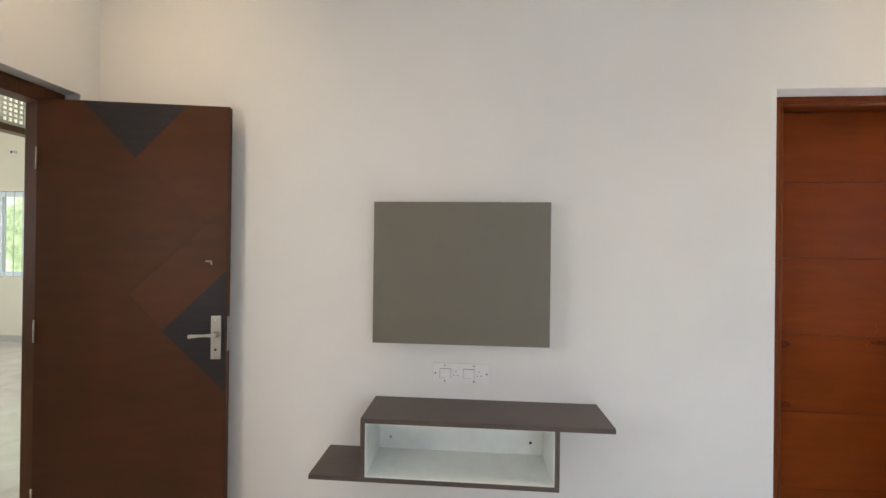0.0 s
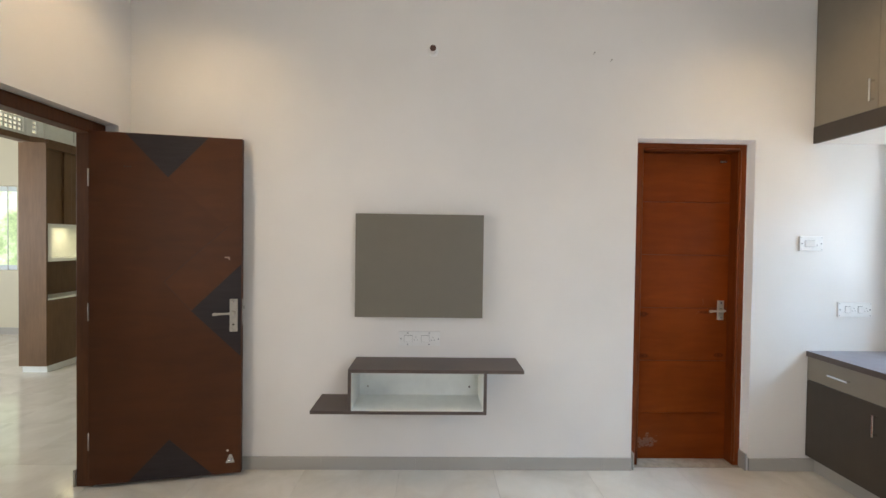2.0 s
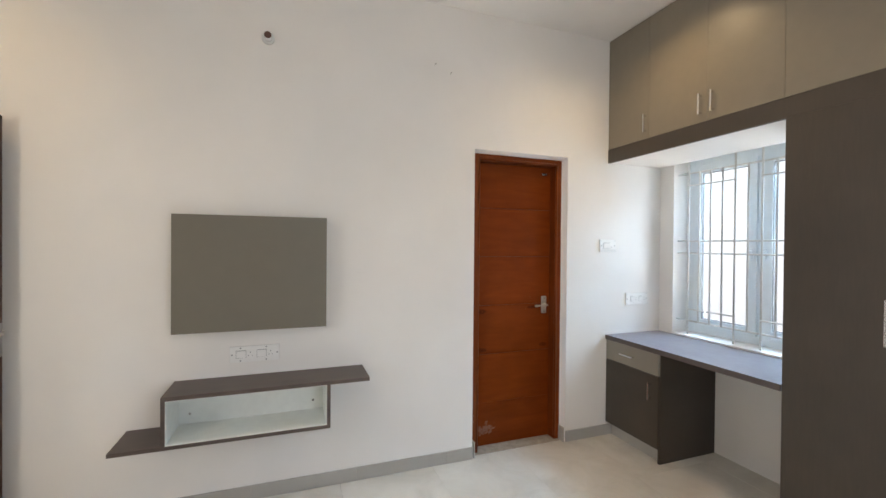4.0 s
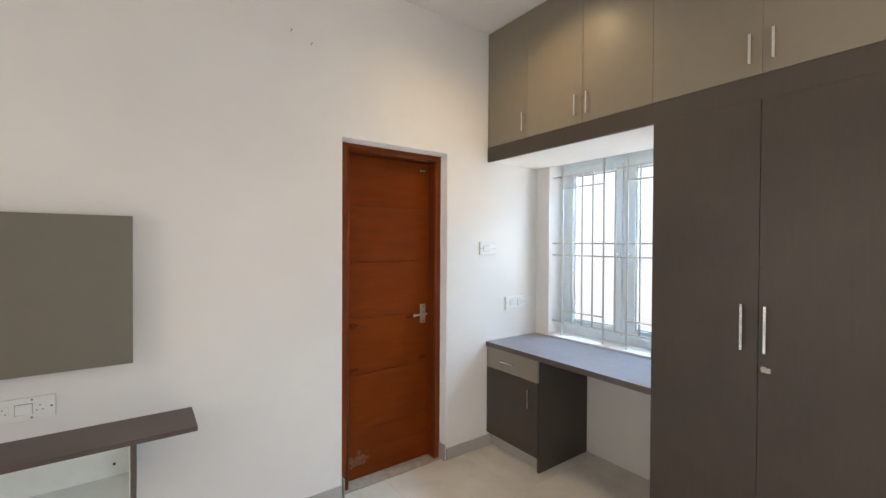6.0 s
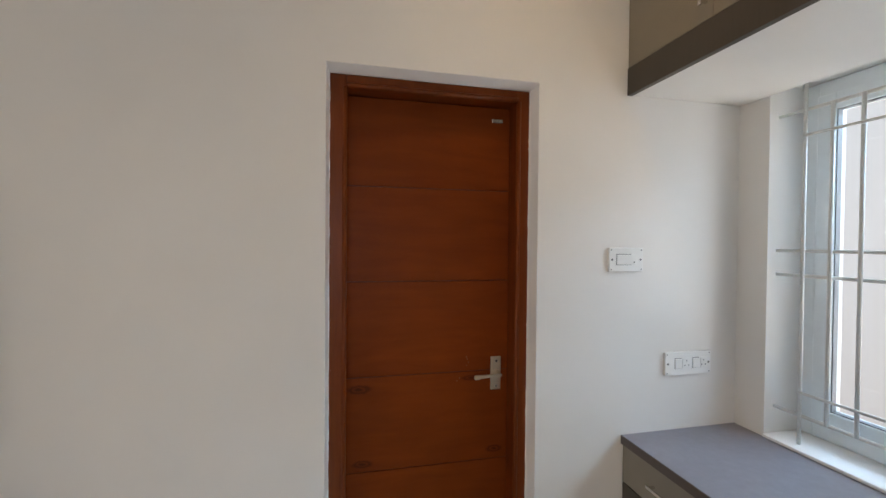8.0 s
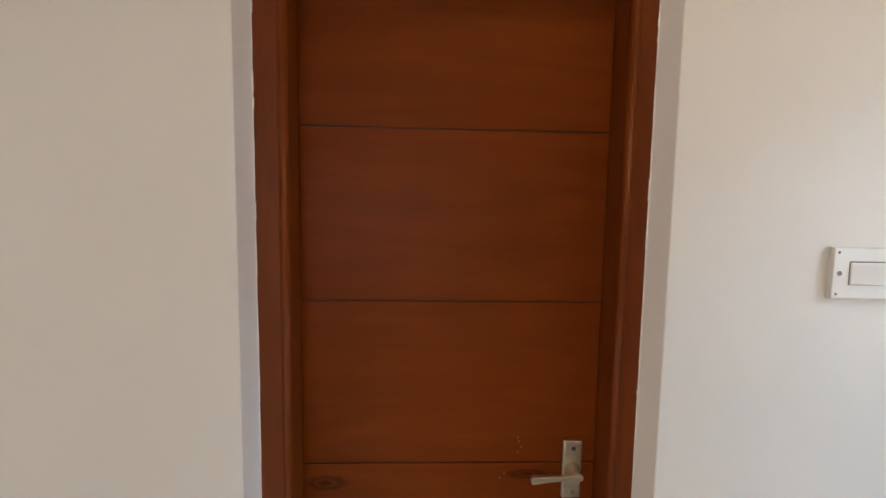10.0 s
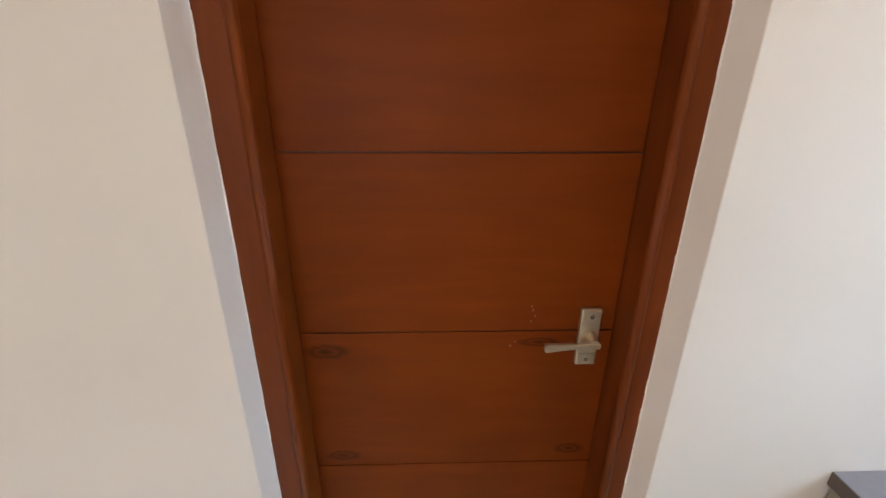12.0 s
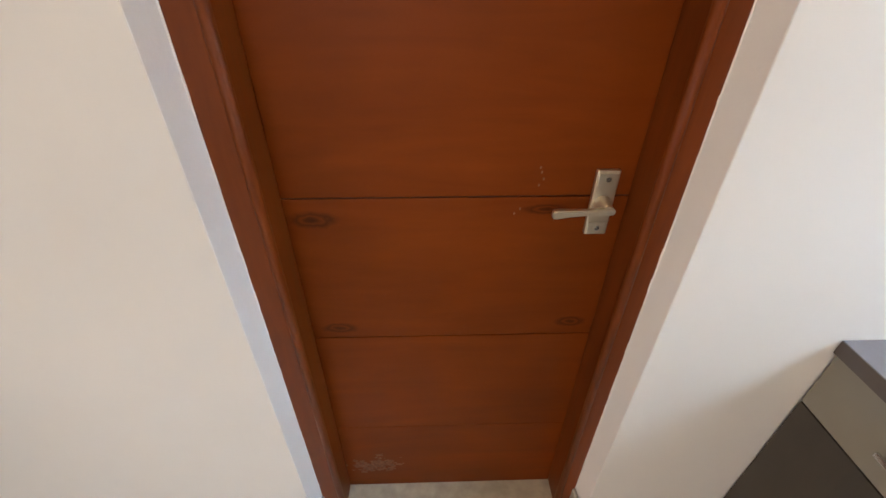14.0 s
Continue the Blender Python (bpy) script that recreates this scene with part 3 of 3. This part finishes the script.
sh = thing("tv_shelf", pose(0, 0, 0), "dark taupe floating shelf with an open white niche", "shelf")
D = -0.267
part("top_board", box(-1.782, -0.767, D, -0.0005, 0.702, 0.722, 0.001), LAM_SHELF, sh)
part("bottom_board", box(-1.998, -0.982, D, -0.0005, 0.463, 0.482, 0.001), LAM_SHELF, sh)
part("side_board", box(-1.782, -1.763, D, -0.0005, 0.482, 0.702), LAM_SHELF, sh)
part("side_board", box(-1.001, -0.982, D, -0.0005, 0.482, 0.702), LAM_SHELF, sh)
for lining in ((-1.763, -1.001, -0.012, -0.0005, 0.482, 0.702), (-1.763, -1.001, D + 0.002, -0.012, 0.482, 0.486), (-1.763, -1.001, D + 0.002, -0.012, 0.698, 0.702),
               (-1.763, -1.759, D + 0.002, -0.012, 0.486, 0.698), (-1.005, -1.001, D + 0.002, -0.012, 0.486, 0.698)):
    part("niche_lining", box(*lining), WHITE_LAM, sh, "white laminate lining of the niche")
for xx, m in ((-1.706, STEEL), (-1.062, DARK)):
    part("screw_cap", tube([(xx, -0.011, 0.539), (xx, -0.015, 0.539)], 0.006, 10), m, sh)


def switchboard(name, x, z, w, h, modules, label):
    """A slim wall plate with rocker switches and sockets. modules: (offset, width, kind)."""
    t = thing(name, pose(x, 0, z), label, "switch")
    part("base", box(-w / 2, w / 2, -0.008, -0.0005, -h / 2, h / 2, 0.0015), GREY_PLASTIC, t, "grey back box rim")
    part("plate", box(-w / 2 + 0.001, w / 2 - 0.001, -0.0115, -0.008, -h / 2 + 0.001, h / 2 - 0.001, 0.0015), IVORY, t)
    for o, mw, kind in modules:
        if kind == "rocker":
            # Flat grey sheet imitates the shade in the rocker's gap.
            part("gap", box(o - mw / 2 - 0.0016, o + mw / 2 + 0.0012, -0.0119, -0.0115, -0.0212, 0.0222), GAP_GREY, t, "thin grey sheet painted as shade round the rocker")
            r = part("rocker", box(-mw / 2, mw / 2, -0.004, 0.004, -0.02, 0.02, 0.002), IVORY, t)
            r.matrix_basis = pose(o, -0.0125, 0, 0, 0, -4 if mw > 0.045 else -7)
        elif kind == "indicator":
            part("indicator", box(o - mw / 2, o + mw / 2, -0.0135, -0.0115, -0.02, 0.02, 0.001), IVORY, t)
            part("pin_hole", tube([(o, -0.0133, -0.010), (o, -0.0139, -0.010)], 0.0035, 8), GAP_GREY, t)
        else:
            s = part("socket", box(o - mw / 2, o + mw / 2, -0.014, -0.0115, -0.021, 0.021, 0.0015), IVORY, t)
            for ax, az in ((-0.009, -0.008), (0.009, -0.008), (0.0, 0.010)):
                part("pin_hole", tube([(o + ax, -0.0138, az), (o + ax, -0.0144, az)], 0.0026, 8), GAP_GREY, s)
    ends = [(sx, 0) for sx in (-w / 2 + 0.0125, w / 2 - 0.0125)]
    for sx, sz in ends:
        part("screw", tube([(sx, -0.0112, sz), (sx, -0.0128, sz)], 0.0042, 10), GAP_GREY, t)
    corners = [(sx, sz) for sx in (-w / 2 + 0.009, w / 2 - 0.009) for sz in (-h / 2 + 0.009, h / 2 - 0.009)]
    if w > 0.25:
        corners = [(sx, sz) for sx in (-0.075, 0.06) for sz in (-0.036, 0.036)]
    for sx, sz in corners:
        part("screw", tube([(sx, -0.0112, sz), (sx, -0.0124, sz)], 0.0024 if w < 0.25 else 0.004, 8), GAP_GREY, t)
    return t


switchboard("switchboard", -1.382, 0.843, 0.262, 0.092, ((-0.072, 0.05, "rocker"), (-0.024, 0.036, "socket"), (0.036, 0.05, "rocker"), (0.084, 0.036, "socket")), "white switchboard with two sockets below the television panel")
switchboard("switchboard", 1.134, 1.482, 0.152, 0.094, ((-0.012, 0.064, "rocker"), (0.034, 0.022, "indicator")), "white switch plate with a wide rocker beside the door")
switchboard("switchboard", 1.432, 1.058, 0.222, 0.094, ((-0.05, 0.03, "rocker"), (-0.01, 0.04, "socket"), (0.035, 0.03, "rocker"), (0.072, 0.03, "socket")), "white switchboard with a socket above the desk")

lh = thing("lamp_holder", pose(-1.321, 0, 2.659), "bare brown lamp holder without bulb on the wall", "lamp holder")
part("rose", tube([(0, -0.0005, 0), (0, -0.012, 0), (0, -0.016, 0)], [0.034, 0.034, 0.026], 20), IVORY, lh)
sk2 = part("socket", tube([(0, -0.016, 0), (0, -0.046, 0), (0, -0.050, 0)], [0.024, 0.0235, 0.022], 20), IVORY, lh)
part("socket_mouth", tube([(0, -0.0495, 0), (0, -0.0515, 0)], 0.0195, 18), SOCKET_BROWN, sk2, "dark brown open mouth of the lamp socket")
hl = copy_thing(lh, pose(-8.02, HALL_N, 2.76))
tagged(hl, "bare brown lamp holder without bulb on the hall wall", "lamp holder")
for xx, zz in ((-0.302, 2.665), (-0.192, 2.622)):
    n = thing("nail", pose(xx, 0, zz), "small bent steel nail in the plaster wall", "nail", "nails in the wall")
    part("shank", tube([(0, -0.0005, 0), (0, -0.02, 0.003)], 0.0022, 8), STEEL, n)
    part("head", tube([(0, -0.02, 0.003), (0, -0.022, 0.003)], 0.005, 10), STEEL, n)

# ---- ceiling downlights ----
for lx, ly in ((-2.75, -0.62), (0.70, -0.70), (-2.3, -2.9), (0.50, -2.3)):
    d = thing("downlight", pose(lx, ly, TOP), "round white recessed downlight, switched on", "ceiling light", "downlights")
    ring = bmesh.new()
    tube([(0, 0, -0.0005), (0, 0, -0.006)], [0.055, 0.052], 28, ring)
    part("ring", ring, IVORY, d)
    part("lens", tube([(0, 0, -0.006), (0, 0, -0.0075)], 0.036, 24), LAMP_GLOW, d)

# ---- loft, wardrobe, desk along the window wall ----
LB, LF = 2.128, 2.232


def bar_handle(parent, x, y, z0, z1, vertical=True, name="handle"):
    """A slim bar pull on a front that faces -x."""
    def rod(x0, x1, half, u0, u1, bevel):
        return box(x0, x1, y - half, y + half, u0, u1, bevel) if vertical else box(x0, x1, u0, u1, y - half, y + half, bevel)
    bar = part(name, rod(x - 0.028, x - 0.021, 0.0055, z0, z1, 0.0022), CHROME, parent, "slim satin chrome bar handle")
    for u in (z0 + 0.012, z1 - 0.012):
        part("post", rod(x - 0.0212, x + 0.0005, 0.0042, u - 0.0042, u + 0.0042, 0.001), CHROME, bar)
    return bar
DT = 0.018
seams = [-0.004, -0.390, -0.824, -1.240, -1.700, -2.120, -2.540, -2.960, -3.38]
loft = thing("loft_cabinet", pose(0, 0, 0), "beige-grey laminate overhead loft cabinets up to the ceiling", "cabinet")
part("body", box(FRONT + DT + 0.002, RIGHT - 0.002, -3.40, -0.003, LB + 0.004, TOP - 0.003), WHITE_LAM, loft)
part("soffit", box(FRONT + 0.002, RIGHT - 0.002, -1.245, -0.003, LB, LB + 0.004), WALL, loft, "white laminate underside")
part("fascia", box(FRONT - 0.003, FRONT + DT, -3.40, -0.002, LB - 0.003, LF - 0.002), LAM_DARK, loft, "dark taupe strip below the doors")
pulls = [(1, -0.366), (2, -0.784), (3, -0.863), (4, -1.661), (5, -1.743), (6, -2.50), (7, -2.58)]
for i, (a, b) in enumerate(zip(seams, seams[1:])):
    dr = part("door", box(FRONT - 0.002, FRONT + DT, b + 0.0009, a - 0.0009, LF, TOP - 0.006, 0.0008), BEIGE, loft)
    for k, py in pulls:
        if b < py < a:
            bar_handle(dr, FRONT - 0.002, py, 2.275, 2.402)

wr = thing("wardrobe", pose(0, 0, 0), "tall dark taupe laminate wardrobe with bar handles", "wardrobe")
W0 = -1.2455
part("side_panel", box(FRONT, RIGHT - 0.002, W0 - 0.018, W0, 0.0, 2.1235), LAM_DARK, wr)
part("body", box(FRONT + DT + 0.002, RIGHT - 0.002, -3.398, W0 - 0.0185, 0.09, 2.1235), LAM_DARK, wr)
part("plinth", box(FRONT + 0.03, FRONT + 0.046, -3.398, W0 - 0.0185, 0.0, 0.09), SKIRT, wr)
ws = [W0 - 0.001, -1.698, -2.128, -2.558, -2.988, -3.398]
for i, (a, b) in enumerate(zip(ws, ws[1:])):
    dr = part("door", box(FRONT - 0.003, FRONT + DT, b + 0.0011, a - 0.0011, 0.092, 2.1247, 0.0006), LAM_DARK, wr)
    if i < 4:
        hy = b + 0.055 if i % 2 == 0 else a - 0.029
        bar_handle(dr, FRONT - 0.003, hy, 1.068, 1.264)
        if i % 2:
            part("lock", tube([(FRONT - 0.003, hy, 1.005), (FRONT - 0.008, hy, 1.005), (FRONT - 0.03, hy + 0.004, 1.006)], [0.011, 0.011, 0.009], 14), CHROME, dr, "round lock with its key")
            part("key", box(FRONT - 0.034, FRONT - 0.028, hy - 0.024, hy + 0.008, 0.992, 1.012, 0.002), STEEL, dr)

dk = thing("desk_cabinet", pose(0, 0, 0), "dark desk pedestal with a beige drawer and a door", "cabinet")
part("side_panel", box(FRONT + 0.022, RIGHT - 0.003, -0.497, -0.479, 0.0, 0.7515), LAM_DARK, dk)
part("body", box(FRONT + DT + 0.003, RIGHT - 0.06, -0.4785, -0.003, 0.10, 0.7515), LAM_DARK, dk)
part("plinth", box(FRONT + 0.055, FRONT + 0.071, -0.4785, -0.003, 0.0, 0.0995), SKIRT, dk, "pale tiled plinth")
dw = part("drawer", box(FRONT, FRONT + DT, -0.496, -0.004, 0.602, 0.749, 0.001), DRAWER, dk, "beige-grey drawer front")
bar_handle(dw, FRONT, 0.676, -0.292, -0.165, False)
dd = part("door", box(FRONT, FRONT + DT, -0.496, -0.004, 0.106, 0.598, 0.001), LAM_DARK, dk)
bar_handle(dd, FRONT, -0.434, 0.424, 0.546)
tp = thing("study_desk", pose(0, 0, 0), "taupe laminate desk top under the window", "desk")
part("board", box(FRONT - 0.006, RIGHT - 0.001, W0 + 0.0015, -0.001, 0.752, 0.786, 0.0012), DESK, tp)
part("edge_band", box(FRONT - 0.0085, FRONT - 0.006, W0 + 0.0015, -0.001, 0.752, 0.7855), EDGE, tp, "taupe edge band")
part("rear_batten", box(RIGHT - 0.04, RIGHT - 0.012, W0 + 0.002, -0.499, 0.70, 0.7515), LAM_DARK_H, tp)

# ---- window over the desk ----
WY0, WY1, WZ0, WZ1 = -1.268, -0.132, 0.792, 2.170
win = tagged(new("window_1"), "white plastic casement window with two panes", kind="structure")
structure("window_1_sill", box(RIGHT - 0.012, RIGHT + 0.25, WY0, WY1, 0.787, 0.799, 0.003), REVEAL, "white painted window sill level with the desk")
WX = 1.848


def frame_rect(bm, x0, x1, y0, y1, z0, z1, w, bevel=0.004):
    add_box(bm, x0, x1, y0, y0 + w, z0, z1, bevel)
    add_box(bm, x0, x1, y1 - w, y1, z0, z1, bevel)
    add_box(bm, x0, x1, y0 + w, y1 - w, z0, z0 + w, bevel)
    add_box(bm, x0, x1, y0 + w, y1 - w, z1 - w, z1, bevel)


wf = bmesh.new()
frame_rect(wf, WX, WX + 0.06, WY0, WY1, WZ0 + 0.008, WZ1, 0.055)
add_box(wf, WX, WX + 0.06, -0.698, -0.664, WZ0 + 0.063, WZ1 - 0.055, 0.004)
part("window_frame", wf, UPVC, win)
for a, b in ((-0.664, -0.187), (-1.213, -0.698)):
    sb = bmesh.new()
    frame_rect(sb, WX - 0.012, WX + 0.045, a + 0.002, b - 0.002, WZ0 + 0.061, WZ1 - 0.053, 0.062)
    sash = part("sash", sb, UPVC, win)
    gk = bmesh.new()
    frame_rect(gk, WX - 0.004, WX + 0.02, a + 0.062, b - 0.062, WZ0 + 0.121, WZ1 - 0.113, 0.006, 0)
    part("gasket", gk, plain("grey_gasket", (0.25, 0.26, 0.27), 0.6), sash)
    pane = part("pane", box(WX + 0.006, WX + 0.011, a + 0.064, b - 0.064, WZ0 + 0.123, WZ1 - 0.115), GLASS, sash)
    pane.visible_shadow = False
for hy in (-0.634, -0.728):
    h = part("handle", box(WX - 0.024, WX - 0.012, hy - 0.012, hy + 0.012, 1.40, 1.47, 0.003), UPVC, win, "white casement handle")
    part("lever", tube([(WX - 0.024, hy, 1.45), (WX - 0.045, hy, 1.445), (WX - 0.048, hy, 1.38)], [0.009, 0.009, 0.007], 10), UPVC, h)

gr = thing("window_grille", pose(1.718, 0, 0), "cream painted steel bar grille inside the window opening", "window grille")
gy = [-0.233 - 0.0898 * k for k in range(11)]
R = 0.0066
for k, y in enumerate(gy):
    tall = k in (0, 4, 6, 10)
    part("upright", tube([(0, y, 0.7995 if tall else 0.904), (0, y, 2.1715 if tall else 2.049)], R, 10), GRILLE, gr)
for z in (0.904, 1.430, 1.523, 2.049):
    part("crossbar", tube([(0.011, -0.1305, z), (0.011, -1.2695, z)], R, 10), GRILLE, gr)
for z in (0.996, 1.951):
    for a, b in ((0, 4), (6, 10)):
        part("short_bar", tube([(-0.009, gy[a], z), (-0.009, gy[b], z)], 0.0052, 10), GRILLE, gr)
structure("backdrop", box(3.2, 3.3, -6.0, 9.0, -0.34, 2.45), BACKDROP, "glowing backdrop of the bright, overexposed outdoors beyond the window")

# ---- window lighting the bedroom from the left wall ----
w2 = tagged(new("window_2"), "white plastic window frame in the bedroom wall", kind="structure")
b = bmesh.new()
frame_rect(b, LEFT - 0.16, LEFT - 0.10, -2.349, -1.351, 0.901, 2.099, 0.05)
add_box(b, LEFT - 0.16, LEFT - 0.10, -1.875, -1.825, 0.951, 2.049)
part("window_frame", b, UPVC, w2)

w4 = tagged(new("window_4"), "white plastic window frame in the wall behind", kind="structure")
b = bmesh.new()
for x0, x1, z0, z1 in ((-0.899, -0.85, 0.901, 2.099), (0.45, 0.499, 0.901, 2.099), (-0.85, 0.45, 0.901, 0.95), (-0.85, 0.45, 2.05, 2.099), (-0.225, -0.175, 0.95, 2.05)):
    add_box(b, x0, x1, BACK - 0.16, BACK - 0.10, z0, z1)
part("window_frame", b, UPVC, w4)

# ---- hall beyond the doorway ----
hu = thing("display_unit", pose(-5.715, 1.86, 0), "tall walnut laminate display unit with lit white niche", "display unit")
part("plinth", box(0.02, 0.28, 0.02, 1.40, 0.0, 0.07), WHITE_LAM, hu)
part("end_panel", box(0.0, 0.29, 0.0, 0.02, 0.07, 2.455, 0.001), HALLWOOD, hu)
part("back_panel", box(0.0, 0.018, 0.02, 1.40, 0.07, 2.40), HALLWOOD, hu)
part("top", box(0.018, 0.29, 0.02, 1.40, 2.40, 2.455), HALLWOOD, hu)
part("base_cabinet", box(0.018, 0.288, 0.0205, 1.40, 0.07, 0.775, 0.001), HALLWOOD, hu)
part("counter", box(0.018, 0.295, 0.0205, 1.40, 0.775, 0.797, 0.002), WHITE_LAM, hu, "white counter edge")
part("upper_cabinet", box(0.018, 0.24, 0.0205, 1.40, 1.60, 2.40), HALLWOOD, hu)
for yy in (0.30, 0.62, 0.94, 1.22):
    part("fluted_strip", box(0.24, 0.262, yy - 0.05, yy + 0.05, 1.60, 2.40, 0.008), HALLWOOD, hu)
nn = bmesh.new()
add_box(nn, 0.02, 0.292, 0.021, 0.06, 1.19, 1.597)
add_box(nn, 0.02, 0.292, 0.06, 1.40, 1.19, 1.225)
add_box(nn, 0.02, 0.292, 0.06, 1.40, 1.562, 1.597)
part("niche_frame", nn, WHITE_LAM, hu, "white frame of the lit niche")
part("niche_back", box(0.0185, 0.04, 0.06, 1.40, 1.225, 1.562), WHITE_LAM, hu, "white back of the lit niche")
hb = thing("header_beam", pose(0, 0, 2.457), "walnut header beam with white perforated panels above", "beam")
path = [(-5.64, -0.6), (-5.64, 0.66), (-5.64, 1.86), (-5.57, 1.98), (-5.57, 3.62)]
for k, ((xa, ya), (xb, yb)) in enumerate(zip(path, path[1:])):
    ln, an = math.hypot(xb - xa, yb - ya), math.degrees(math.atan2(yb - ya, xb - xa))
    s = part("beam_length", box(0, ln, -0.06, 0.06, 0, 0.06, 0.002), HALLWOOD, hb)
    s.matrix_basis = pose(xa, ya, 0, 0, 0, an)
    fret = bmesh.new()
    n = max(1, round(ln / 0.42))
    for i in range(n + 1):
        add_box(fret, max(0, i * ln / n - 0.035), min(ln, i * ln / n + 0.035), -0.02, 0.02, 0.06, 0.60)
    for z0, z1 in ((0.06, 0.10), (0.56, 0.60)):
        add_box(fret, 0, ln, -0.019, 0.019, z0, z1)
    if k < 3:
        step = 0.046
        for j in range(1, int(0.46 / step) + 1):
            add_box(fret, 0, ln, -0.008, 0.008, 0.10 + j * step - 0.009, 0.10 + j * step + 0.009)
        for i in range(1, int(ln / step)):
            add_box(fret, i * step - 0.009, i * step + 0.009, -0.009, 0.009, 0.10, 0.56)
    else:
        add_box(fret, 0, ln, -0.008, 0.008, 0.10, 0.56)
    f = part("perforated_panel", fret, WHITE_LAM, hb, "white perforated panel in a white frame")
    f.matrix_basis = pose(xa, ya, 0, 0, 0, an)

w3 = tagged(new("window_3"), "white hall window with bars, garden behind", kind="structure")
b = bmesh.new()
for a, c in ((-9.149, -8.36), (-8.36, -7.481)):
    for x0, x1, z0, z1 in ((a, a + 0.05, 0.951, 2.199), (c - 0.05, c, 0.951, 2.199), (a + 0.05, c - 0.05, 0.951, 1.02), (a + 0.05, c - 0.05, 2.13, 2.199)):
        add_box(b, x0, x1, HALL_N + 0.08, HALL_N + 0.14, z0, z1)
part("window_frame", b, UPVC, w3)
for k in range(11):
    part("bar", tube([(-9.05 + k * 0.14, HALL_N + 0.04, 0.951), (-9.05 + k * 0.14, HALL_N + 0.04, 2.199)], 0.006, 8), GRILLE, w3)
gdn = structure("garden_backdrop", box(-45, 8, 12, 12.1, -0.3, 9), garden_material(), "glowing backdrop of sunlit greenery beyond the hall window")

# ---- floors last: one object per tile ----
S, J = 0.6, 0.0007
floor = structure("floor", box(LEFT - 0.2, RIGHT + 0.25, BACK - 0.2, 0.23, -0.15, -0.004), GROUT, "glossy cream vitrified tile floor")
hfloor = structure("hall_floor", box(HALL_W - 0.2, LEFT - 0.2, HALL_S - 0.2, HALL_N + 0.23, -0.15, -0.004), GROUT, "glossy cream vitrified tile floor of the hall")


def lay_tiles(parent, x0, x1, y0, y1, xo, yo):
    cache = {}
    y = yo
    while y > y0:
        x = xo
        while x < x1:
            a, b, c, d = max(x, x0), min(x + S, x1), max(y - S, y0), min(y, y1)
            if b - a > 0.01 and d - c > 0.01:
                key = (round(b - a, 3), round(d - c, 3))
                if key not in cache:
                    me = bpy.data.meshes.new("tile")
                    t = box(0, key[0] - 2 * J, 0, key[1] - 2 * J, -0.004, 0.0)
                    t.to_mesh(me)
                    t.free()
                    me.materials.append(TILE)
                    cache[key] = me
                ob = new("tile", cache[key])
                ob.parent = parent
                ob.location = (a + J, c + J, 0)
            x += S
        y -= S


lay_tiles(floor, LEFT - 0.1, RIGHT, BACK, 0.03, LEFT - 0.1, 0.03)
lay_tiles(hfloor, HALL_W, LEFT - 0.1, HALL_S, HALL_N, HALL_W, HALL_N)
